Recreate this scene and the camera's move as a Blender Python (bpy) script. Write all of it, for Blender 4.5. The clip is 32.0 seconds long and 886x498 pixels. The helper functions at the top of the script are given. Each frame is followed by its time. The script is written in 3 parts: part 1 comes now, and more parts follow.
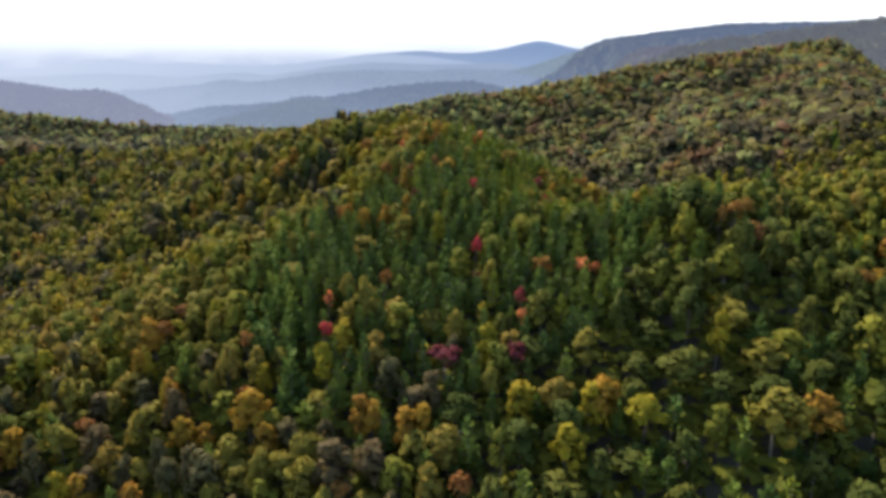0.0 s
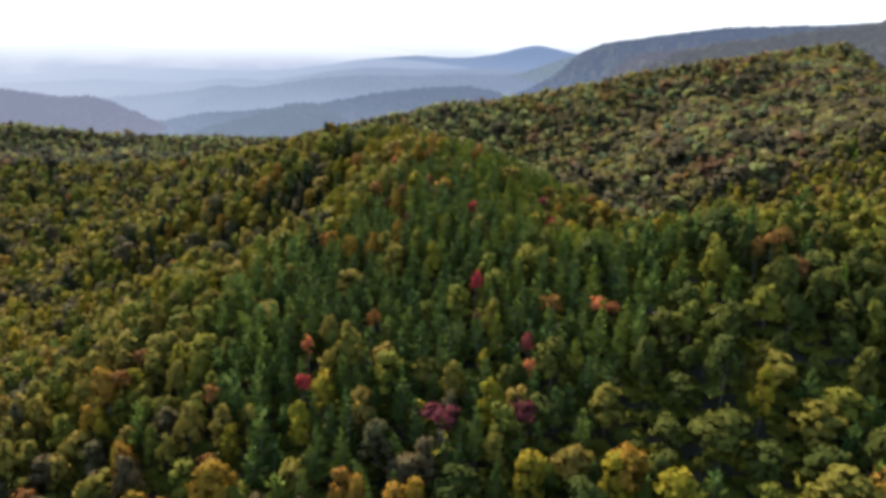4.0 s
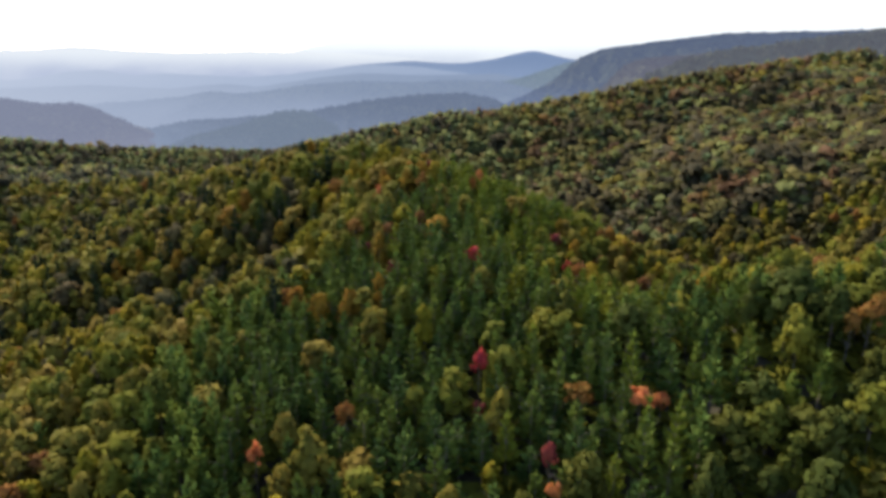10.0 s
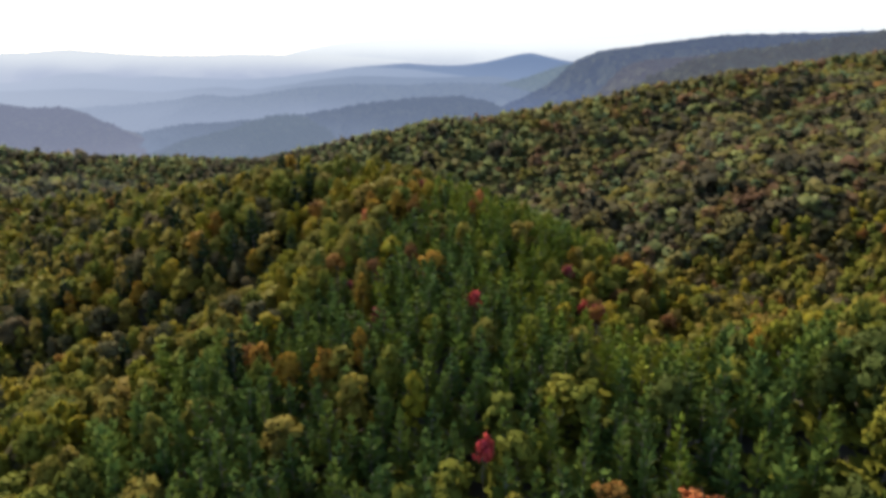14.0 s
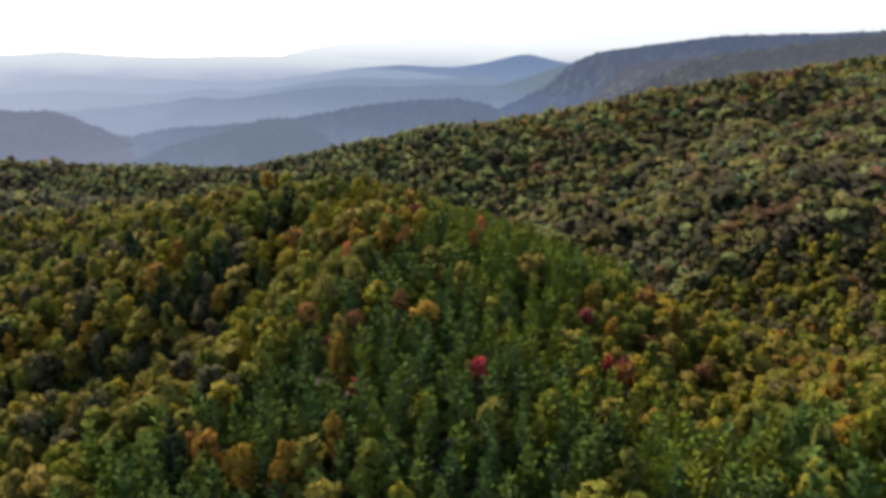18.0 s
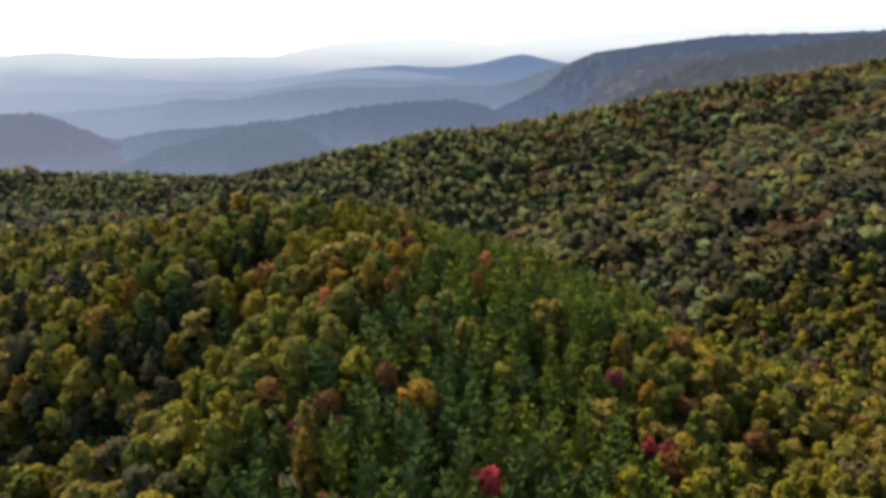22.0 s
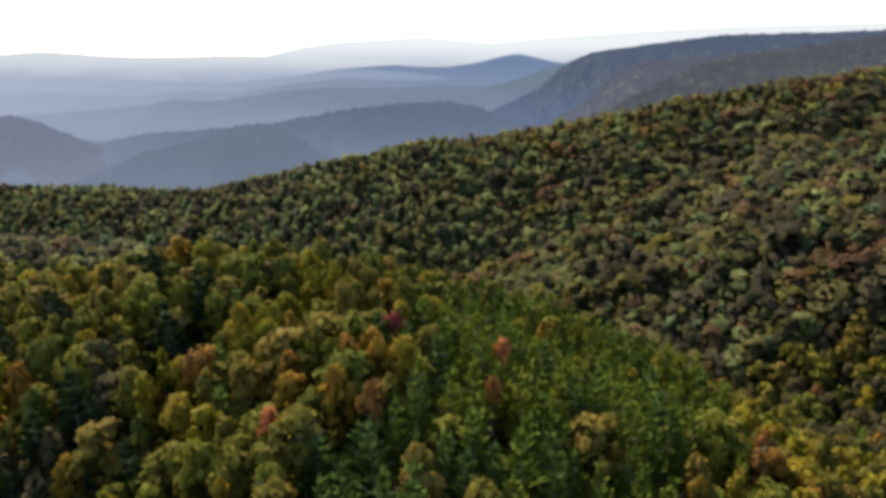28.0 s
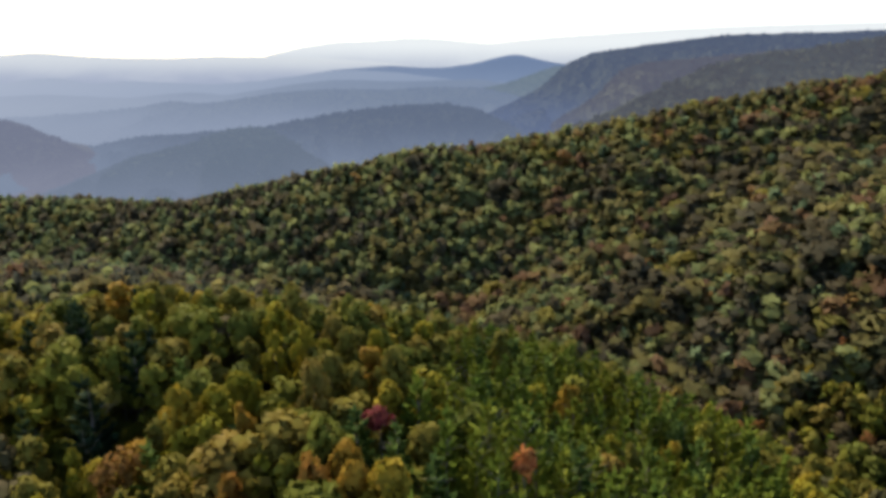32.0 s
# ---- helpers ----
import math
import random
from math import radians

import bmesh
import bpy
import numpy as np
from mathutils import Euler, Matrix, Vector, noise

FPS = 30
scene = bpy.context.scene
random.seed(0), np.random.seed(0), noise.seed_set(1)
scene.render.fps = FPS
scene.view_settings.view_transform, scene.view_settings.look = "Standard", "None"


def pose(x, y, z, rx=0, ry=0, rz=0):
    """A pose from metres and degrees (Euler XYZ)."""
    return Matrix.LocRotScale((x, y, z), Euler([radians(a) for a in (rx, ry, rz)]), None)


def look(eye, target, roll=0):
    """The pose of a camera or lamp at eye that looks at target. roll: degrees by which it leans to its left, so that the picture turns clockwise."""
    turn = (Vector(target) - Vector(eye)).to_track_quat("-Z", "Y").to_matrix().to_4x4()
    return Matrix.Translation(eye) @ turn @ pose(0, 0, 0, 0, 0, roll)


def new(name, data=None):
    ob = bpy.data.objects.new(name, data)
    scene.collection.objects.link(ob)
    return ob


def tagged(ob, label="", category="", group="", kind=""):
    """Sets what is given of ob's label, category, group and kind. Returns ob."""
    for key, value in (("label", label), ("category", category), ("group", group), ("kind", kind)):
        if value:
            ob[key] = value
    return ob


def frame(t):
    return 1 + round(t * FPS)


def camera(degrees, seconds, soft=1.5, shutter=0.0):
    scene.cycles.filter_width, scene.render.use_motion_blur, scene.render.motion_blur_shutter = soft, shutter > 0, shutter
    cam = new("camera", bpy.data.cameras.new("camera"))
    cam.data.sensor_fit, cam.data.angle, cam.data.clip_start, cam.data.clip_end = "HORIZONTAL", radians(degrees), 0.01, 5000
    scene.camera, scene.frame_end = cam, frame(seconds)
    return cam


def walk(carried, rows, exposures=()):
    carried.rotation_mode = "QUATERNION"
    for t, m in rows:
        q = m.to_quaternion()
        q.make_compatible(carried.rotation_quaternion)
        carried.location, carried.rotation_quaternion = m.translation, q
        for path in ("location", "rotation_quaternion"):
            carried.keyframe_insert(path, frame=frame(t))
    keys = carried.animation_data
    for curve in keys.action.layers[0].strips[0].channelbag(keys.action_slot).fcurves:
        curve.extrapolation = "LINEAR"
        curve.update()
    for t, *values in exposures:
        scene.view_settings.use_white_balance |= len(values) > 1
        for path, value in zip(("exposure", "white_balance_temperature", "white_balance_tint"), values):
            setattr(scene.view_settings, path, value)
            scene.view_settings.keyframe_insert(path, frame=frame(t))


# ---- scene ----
cam = camera(69.0, 32.0, soft=4.0)
PATH = [
    (0, (1.82, 7.147, 95.871), (1.762, 9.052, 95.264), 0.3),
    (1, (1.81, 13.003, 96.201), (1.753, 14.909, 95.598), 0.3),
    (2, (1.762, 19.123, 96.466), (1.707, 21.031, 95.867), 0.3),
    (3, (1.688, 25.466, 96.684), (1.635, 27.374, 96.087), 0.2),
    (6, (1.402, 45.487, 97.182), (1.356, 47.398, 96.594), 0.2),
    (7, (1.306, 52.399, 97.332), (1.262, 54.31, 96.746), 0.2),
    (8, (1.216, 59.392, 97.487), (1.174, 61.304, 96.902), 0.2),
    (9, (1.133, 66.449, 97.651), (1.094, 68.361, 97.068), 0.2),
    (10, (1.059, 73.555, 97.827), (1.022, 75.469, 97.247), 0.2),
    (11, (0.992, 80.7, 98.019), (0.957, 82.614, 97.44), 0.2),
    (12, (0.931, 87.873, 98.228), (0.899, 89.788, 97.65), 0.1),
    (13, (0.874, 95.068, 98.452), (0.845, 96.983, 97.876), 0.1),
    (14, (0.82, 102.28, 98.691), (0.794, 104.195, 98.117), 0.1),
    (17, (0.641, 123.987, 99.48), (0.622, 125.903, 98.909), 0.0),
    (18, (0.566, 131.242, 99.757), (0.55, 133.159, 99.186), -0.0),
    (19, (0.481, 138.508, 100.036), (0.468, 140.425, 99.466), -0.0),
    (20, (0.383, 145.785, 100.314), (0.372, 147.702, 99.743), -0.0),
    (21, (0.271, 153.073, 100.587), (0.263, 154.99, 100.016), -0.1),
    (22, (0.145, 160.374, 100.852), (0.14, 162.291, 100.281), -0.1),
    (23, (0.007, 167.686, 101.107), (0.005, 169.603, 100.535), -0.1),
    (24, (-0.141, 175.01, 101.349), (-0.141, 176.927, 100.777), -0.1),
    (25, (-0.296, 182.344, 101.578), (-0.293, 184.26, 101.006), -0.1),
    (28, (-0.739, 204.36, 102.185), (-0.727, 206.276, 101.613), -0.1),
    (29, (-0.849, 211.681, 102.367), (-0.834, 213.598, 101.795), -0.1),
    (30, (-0.919, 218.978, 102.544), (-0.903, 220.894, 101.973), -0.1),
    (31, (-0.935, 226.235, 102.723), (-0.917, 228.152, 102.152), -0.2),
    (32, (-0.877, 233.437, 102.911), (-0.859, 235.354, 102.34), -0.2),
]
walk(cam, [(t, look(eye, target, roll)) for t, eye, target, roll in PATH], exposures=[(0, 1.68), (6, 1.52), (13, 1.32), (20, 1.22), (32, 1.08)])

# ---- daylight ----
SUN_AZ, SUN_EL = radians(-30), radians(45)  # azimuth clockwise from +y, so the sun stands ahead and to the west
world = bpy.data.worlds.new("sky")
scene.world = world
world.use_nodes = True
wn = world.node_tree
wn.nodes.clear()
sky = wn.nodes.new("ShaderNodeTexSky")
sky.sky_type = "NISHITA"
sky.sun_disc = False
sky.sun_elevation, sky.sun_rotation = SUN_EL, SUN_AZ
sky.air_density, sky.dust_density, sky.ozone_density = 1.0, 0.6, 1.0
bg = wn.nodes.new("ShaderNodeBackground")
bg.inputs["Strength"].default_value = 0.15
out = wn.nodes.new("ShaderNodeOutputWorld")
wn.links.new(sky.outputs[0], bg.inputs["Color"])
wn.links.new(bg.outputs[0], out.inputs["Surface"])

sun = new("sun", bpy.data.lights.new("sun", "SUN"))
sun.data.energy, sun.data.angle, sun.data.color = 4.1, radians(0.6), (1.0, 0.91, 0.72)
to_sun = Vector((math.sin(SUN_AZ) * math.cos(SUN_EL), math.cos(SUN_AZ) * math.cos(SUN_EL), math.sin(SUN_EL)))
sun.matrix_world = look(to_sun * 500, (0, 0, 0))


# ---- materials ----
def material(name):
    m = bpy.data.materials.new(name)
    m.use_nodes = True
    m.node_tree.nodes.clear()
    return m, m.node_tree


def add(nt, kind, **values):
    n = nt.nodes.new("ShaderNode" + kind)
    for key, value in values.items():
        n.inputs[key.replace("_", " ")].default_value = value
    return n


def ramp_of(nt, colours):
    n = nt.nodes.new("ShaderNodeValToRGB")
    el = n.color_ramp.elements
    while len(el) < len(colours):
        el.new(0.5)
    for k, c in enumerate(colours):
        el[k].position = k / max(1, len(colours) - 1)
        el[k].color = (*c, 1)
    return n


def foliage(name, colours, per_tree, through_light=0.32, rough=0.6):
    """Leaves: one hue for each tree, lighter and darker sprays within it. per_tree: 'object' or 'tint' (an attribute)."""
    m, nt = material(name)
    ln = nt.links.new
    ramp = ramp_of(nt, colours)
    if per_tree == "object":
        src = nt.nodes.new("ShaderNodeObjectInfo")
        ln(src.outputs["Random"], ramp.inputs[0])
    else:
        src = nt.nodes.new("ShaderNodeAttribute")
        src.attribute_name = "tint"
        ln(src.outputs["Fac"], ramp.inputs[0])
    geo = nt.nodes.new("ShaderNodeNewGeometry")
    vary = nt.nodes.new("ShaderNodeMapRange")
    vary.inputs["To Min"].default_value, vary.inputs["To Max"].default_value = 0.82, 1.18
    ln(geo.outputs["Random Per Island"], vary.inputs["Value"])
    patch = add(nt, "TexNoise", Scale=0.55, Detail=2.0)
    ln(geo.outputs["Position"], patch.inputs["Vector"])
    hue = add(nt, "HueSaturation")
    shift = nt.nodes.new("ShaderNodeMapRange")
    shift.inputs["To Min"].default_value, shift.inputs["To Max"].default_value = 0.475, 0.525
    ln(patch.outputs["Fac"], shift.inputs["Value"])
    ln(shift.outputs[0], hue.inputs["Hue"])
    ln(vary.outputs[0], hue.inputs["Value"])
    ln(ramp.outputs[0], hue.inputs["Color"])
    bsdf = add(nt, "BsdfPrincipled", Roughness=rough)
    bsdf.inputs["Specular IOR Level"].default_value = 0.02
    ln(hue.outputs[0], bsdf.inputs["Base Color"])
    tr = nt.nodes.new("ShaderNodeBsdfTranslucent")
    ln(hue.outputs[0], tr.inputs["Color"])
    mix = nt.nodes.new("ShaderNodeMixShader")
    mix.inputs[0].default_value = through_light
    ln(bsdf.outputs[0], mix.inputs[1])
    ln(tr.outputs[0], mix.inputs[2])
    o = nt.nodes.new("ShaderNodeOutputMaterial")
    ln(mix.outputs[0], o.inputs["Surface"])
    return m


PALETTE = {
    "pine": [(0.054, 0.085, 0.022), (0.078, 0.112, 0.024), (0.110, 0.136, 0.024)],
    "hemlock": [(0.017, 0.028, 0.014), (0.025, 0.040, 0.016), (0.035, 0.050, 0.018)],
    "young_pine": [(0.090, 0.125, 0.018), (0.124, 0.150, 0.019), (0.170, 0.174, 0.020)],
    "green": [(0.074, 0.080, 0.015), (0.106, 0.106, 0.016), (0.144, 0.130, 0.018)],
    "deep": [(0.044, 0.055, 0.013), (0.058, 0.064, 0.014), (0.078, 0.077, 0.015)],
    "olive": [(0.115, 0.100, 0.018), (0.140, 0.114, 0.020), (0.164, 0.112, 0.024)],
    # dull brown-green leaves, halved in brightness to paint in the gully's shade
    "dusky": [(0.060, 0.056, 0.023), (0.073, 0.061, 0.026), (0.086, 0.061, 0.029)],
    "yellow": [(0.152, 0.134, 0.014), (0.184, 0.148, 0.014), (0.220, 0.152, 0.017)],
    "orange": [(0.205, 0.124, 0.016), (0.218, 0.120, 0.017), (0.190, 0.092, 0.018)],
    "rust": [(0.170, 0.092, 0.022), (0.178, 0.078, 0.022), (0.140, 0.066, 0.024)],
    "salmon": [(0.380, 0.125, 0.045), (0.400, 0.140, 0.048)],
    "red": [(0.280, 0.036, 0.034), (0.255, 0.042, 0.034)],
    "crimson": [(0.180, 0.042, 0.036), (0.160, 0.044, 0.036)],
    "purple": [(0.084, 0.021, 0.026), (0.096, 0.023, 0.026)],
}
# Second ridge: browner oaks, with haze put into paler, greyer and bluer leaf colours.
PALETTE_RIDGE_HAZE = {
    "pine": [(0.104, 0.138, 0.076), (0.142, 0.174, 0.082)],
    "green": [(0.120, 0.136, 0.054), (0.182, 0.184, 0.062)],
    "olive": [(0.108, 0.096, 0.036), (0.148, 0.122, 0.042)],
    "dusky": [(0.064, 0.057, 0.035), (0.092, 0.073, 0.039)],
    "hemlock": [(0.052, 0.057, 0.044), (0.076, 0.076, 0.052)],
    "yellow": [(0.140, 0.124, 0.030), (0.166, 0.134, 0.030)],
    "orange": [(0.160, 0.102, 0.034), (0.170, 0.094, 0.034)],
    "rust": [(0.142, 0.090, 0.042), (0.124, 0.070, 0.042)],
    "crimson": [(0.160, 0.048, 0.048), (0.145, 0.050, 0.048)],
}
KINDS = list(PALETTE)
CONIFERS = ("pine", "young_pine", "hemlock")
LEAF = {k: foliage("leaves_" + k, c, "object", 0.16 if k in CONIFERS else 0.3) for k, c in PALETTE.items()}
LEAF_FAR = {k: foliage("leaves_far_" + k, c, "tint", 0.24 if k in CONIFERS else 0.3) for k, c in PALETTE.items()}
LEAF_RIDGE_HAZE = {k: foliage("leaves_ridge_haze_" + k, c, "tint", 0.5) for k, c in PALETTE_RIDGE_HAZE.items()}


def bark_material(name, light, dark):
    m, nt = material(name)
    ln = nt.links.new
    co = nt.nodes.new("ShaderNodeTexCoord")
    sc = nt.nodes.new("ShaderNodeMapping")
    sc.inputs["Scale"].default_value = (6, 6, 0.8)
    tex = add(nt, "TexNoise", Scale=2.0, Detail=5.0)
    r = ramp_of(nt, [dark, light])
    bump = add(nt, "Bump", Strength=0.6, Distance=0.05)
    b = add(nt, "BsdfPrincipled", Roughness=0.9)
    o = nt.nodes.new("ShaderNodeOutputMaterial")
    ln(co.outputs["Object"], sc.inputs["Vector"])
    ln(sc.outputs[0], tex.inputs["Vector"])
    ln(tex.outputs["Fac"], r.inputs[0])
    ln(tex.outputs["Fac"], bump.inputs["Height"])
    ln(r.outputs[0], b.inputs["Base Color"])
    ln(bump.outputs[0], b.inputs["Normal"])
    ln(b.outputs[0], o.inputs["Surface"])
    return m


BARK = bark_material("bark", (0.16, 0.125, 0.10), (0.05, 0.04, 0.032))
BARK_PALE = bark_material("bark_pale", (0.30, 0.28, 0.24), (0.15, 0.14, 0.12))


def ground_material():
    m, nt = material("forest_floor")
    ln = nt.links.new
    geo = nt.nodes.new("ShaderNodeNewGeometry")
    big = add(nt, "TexNoise", Scale=0.03, Detail=6.0)
    fine = add(nt, "TexNoise", Scale=1.6, Detail=6.0)
    r = ramp_of(nt, [(0.020, 0.024, 0.010), (0.040, 0.030, 0.016), (0.055, 0.038, 0.020)])
    mixv = nt.nodes.new("ShaderNodeMath")
    mixv.operation = "MULTIPLY_ADD"
    mixv.inputs[1].default_value = 0.5
    half = nt.nodes.new("ShaderNodeMath")
    half.operation = "MULTIPLY"
    half.inputs[1].default_value = 0.5
    bump = add(nt, "Bump", Strength=0.7, Distance=0.3)
    b = add(nt, "BsdfPrincipled", Roughness=0.95)
    o = nt.nodes.new("ShaderNodeOutputMaterial")
    for t in (big, fine):
        ln(geo.outputs["Position"], t.inputs["Vector"])
    ln(big.outputs["Fac"], half.inputs[0])
    ln(fine.outputs["Fac"], mixv.inputs[0])
    ln(half.outputs[0], mixv.inputs[2])
    ln(mixv.outputs[0], r.inputs[0])
    ln(fine.outputs["Fac"], bump.inputs["Height"])
    ln(r.outputs[0], b.inputs["Base Color"])
    ln(bump.outputs[0], b.inputs["Normal"])
    ln(b.outputs[0], o.inputs["Surface"])
    return m


HAZE_GLOW = 0.84  # strength of the haze glow painted into the far ridges
WEST_HAZE_GLOW = (0.29, 0.32, 0.385)


def haze_glow_material(name, veil, air, mist, mist_low, mist_high, west=0.0):
    """Far wooded ridges: canopy mixed with an emission that paints in daylit haze. veil: how much of this glow covers
    the woods at the crest;
    it thickens into painted mist between the heights mist_high and mist_low, and pales towards the west."""
    m, nt = material(name)
    ln = nt.links.new

    def ranged(source, lo, hi, to_lo=0.0, to_hi=1.0):
        n = nt.nodes.new("ShaderNodeMapRange")
        n.interpolation_type = "SMOOTHSTEP"
        for key, value in zip(("From Min", "From Max", "To Min", "To Max"), (lo, hi, to_lo, to_hi)):
            n.inputs[key].default_value = value
        ln(source, n.inputs["Value"])
        return n.outputs[0]

    def times(p, q, op="MULTIPLY"):
        n = nt.nodes.new("ShaderNodeMath")
        n.operation, n.use_clamp = op, op == "ADD"
        ln(p, n.inputs[0])
        ln(q, n.inputs[1])
        return n.outputs[0]

    def blend(fac, p, q):
        n = nt.nodes.new("ShaderNodeMix")
        n.data_type = "RGBA"
        ln(fac, n.inputs["Factor"])
        for key, c in (("A", p), ("B", q)):
            if isinstance(c, tuple):
                n.inputs[key].default_value = (*(v * HAZE_GLOW for v in c), 1)
            else:
                ln(c, n.inputs[key])
        return n.outputs["Result"]

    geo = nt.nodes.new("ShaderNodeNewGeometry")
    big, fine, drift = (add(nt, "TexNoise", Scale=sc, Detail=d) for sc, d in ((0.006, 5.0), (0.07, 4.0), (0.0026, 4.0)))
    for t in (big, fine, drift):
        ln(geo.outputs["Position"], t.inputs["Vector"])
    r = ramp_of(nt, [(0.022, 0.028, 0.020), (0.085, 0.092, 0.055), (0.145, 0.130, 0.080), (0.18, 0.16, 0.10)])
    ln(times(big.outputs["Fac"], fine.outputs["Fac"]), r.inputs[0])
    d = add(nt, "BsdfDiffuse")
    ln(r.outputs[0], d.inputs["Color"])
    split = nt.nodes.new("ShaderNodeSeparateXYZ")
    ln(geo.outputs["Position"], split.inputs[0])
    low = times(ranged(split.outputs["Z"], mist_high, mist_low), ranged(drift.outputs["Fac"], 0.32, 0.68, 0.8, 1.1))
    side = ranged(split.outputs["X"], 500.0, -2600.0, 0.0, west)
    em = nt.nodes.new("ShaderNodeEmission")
    ln(blend(side, blend(low, air, mist), WEST_HAZE_GLOW), em.inputs["Color"])
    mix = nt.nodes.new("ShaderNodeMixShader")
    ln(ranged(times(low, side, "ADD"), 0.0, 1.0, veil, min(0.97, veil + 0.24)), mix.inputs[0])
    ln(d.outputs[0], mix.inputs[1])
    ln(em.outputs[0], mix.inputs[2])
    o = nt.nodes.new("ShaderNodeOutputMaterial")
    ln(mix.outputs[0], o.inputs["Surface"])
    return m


# ---- the lie of the land ----
# Crest lines of the hills at the height of the tree tops: (x, y, z), fall of the flanks, roundness of the crest.
CREST_A = [(15, 95, -5.0), (20, 140, 11.6), (10, 185, 33.8), (0, 228, 51.7), (-4, 260, 56.7), (-10, 300, 63.0), (-30, 338, 58.4)]
CREST_B = [(-30, 338, 51.5), (-60, 345, 60.1), (-95, 358, 49.5), (-140, 395, 38.5), (-220, 425, 25.3), (-330, 450, 28.0)]
CREST_C = [(0, 228, 36.3), (-42, 218, 41.4), (-75, 205, 30.9), (-110, 190, 11.9), (-160, 170, 0.0)]
CREST_D = [(0, 228, 41.9), (40, 205, 48.4), (75, 200, 57.0), (110, 225, 52.0), (170, 240, 52.7), (260, 230, 55.0)]
CREST_E = [(-470, 480, 20.0), (-330, 470, 22.9), (-230, 470, 26.7), (-140, 470, 20.0), (-80, 475, 8.0)]
CREST_R = [(-600, 660, 29.1), (-470, 660, 27.8), (-325, 655, 15.2), (-224, 640, 16.8), (-160, 625, 17.5), (-75, 620, 36.4), (-24, 620, 48.0), (43, 620, 55.1), (105, 620, 66.5), (196, 620, 83.9), (258, 620, 92.6), (340, 640, 102.3)]
CREST_S = [(200, 600, 61.5), (190, 520, 51.4), (185, 465, 45.6), (170, 385, -1.2)]
CREST_T = [(300, 600, 88.1), (290, 500, 63.0), (260, 430, 56.0), (220, 370, 16.7)]
CREST_V = [(105, 610, 52.4), (110, 575, 47.0), (95, 530, 17.6)]
CREST_F = [(15, 296, 51.2), (40, 300, 43.9), (70, 306, 27.8)]
CREST_H = [(-30, 340, 54.6), (-10, 352, 48.4), (12, 357, 45.1), (30, 355, 40.9), (48, 352, 34.4), (64, 356, 27.0), (80, 360, 10.7), (98, 352, 3.5)]
CREST_G = [(-28, 255, 46.5), (-45, 251, 40), (-57, 247, 36.5), (-70, 247, 33), (-84, 251, 27), (-98, 254, 20.5), (-124, 254, 9), (-150, 252, 0)]
# A gully behind the western spur: (x, y, depth)
GULLY = [(-44, 290, 1), (-60, 283, 10), (-80, 281, 15), (-105, 281, 14), (-135, 279, 10), (-180, 272, 4)]
HILLS = [(CREST_A, 0.682, 16), (CREST_B, 0.51, 15), (CREST_C, 0.457, 23), (CREST_D, 0.614, 10), (CREST_E, 0.359, 14), (CREST_R, 0.737, 4),
         (CREST_S, 0.518, 11), (CREST_T, 0.412, 11), (CREST_V, 0.471, 10), (CREST_F, 0.557, 10), (CREST_G, 0.552, 9), (CREST_H, 0.562, 8)]
VALLEY, TREE_TOP = -25.0, 12.8


def crest_distance(x, y, line):
    best, height = np.full(x.shape, 1e9), np.zeros(x.shape)
    for (ax, ay, az), (bx, by, bz) in zip(line[:-1], line[1:]):
        dx, dy = bx - ax, by - ay
        s = np.clip(((x - ax) * dx + (y - ay) * dy) / (dx * dx + dy * dy), 0, 1)
        d = np.hypot(x - ax - s * dx, y - ay - s * dy)
        near = d < best
        best, height = np.where(near, d, best), np.where(near, az + s * (bz - az), height)
    return best, height


def waves(x, y, scale, seed, octaves=4):
    """Smooth uneven relief out of crossing waves, about -1 to 1."""
    r = np.random.RandomState(seed)
    total, amp = np.zeros(np.shape(x)), 0.5
    for o in range(octaves):
        for _ in range(3):
            a, p = r.uniform(0, 6.283, 2)
            f = 6.283 / scale * 2 ** o * r.uniform(0.75, 1.3)
            total = total + amp / 2 * np.sin(f * (x * np.cos(a) + y * np.sin(a)) + p + 1.3 * np.sin(0.37 * f * (y * np.cos(a) - x * np.sin(a)) + 2 * p))
        amp *= 0.55
    return total


def canopy(x, y):
    x, y = np.asarray(x, float), np.asarray(y, float)
    rows = []
    for line, fall, w in HILLS:
        d, z = crest_distance(x, y, line)
        rows.append(z - fall * (np.sqrt(d * d + w * w) - w))
    # beyond the second ridge the land drops into the wide valley
    floor = VALLEY - 85 * np.clip((y - 640) / 350, 0, 1) ** 1.2
    rows.append(floor)
    h = np.array(rows)
    top = h.max(0)
    away, depth = crest_distance(x, y, GULLY)
    return top + 5 * np.log(np.exp((h - top) / 5).sum(0)) + 1.2 * waves(x, y, 70, 3) - depth * np.exp(-(away / 13) ** 2)


def ground_z(x, y):
    return canopy(x, y) - TREE_TOP


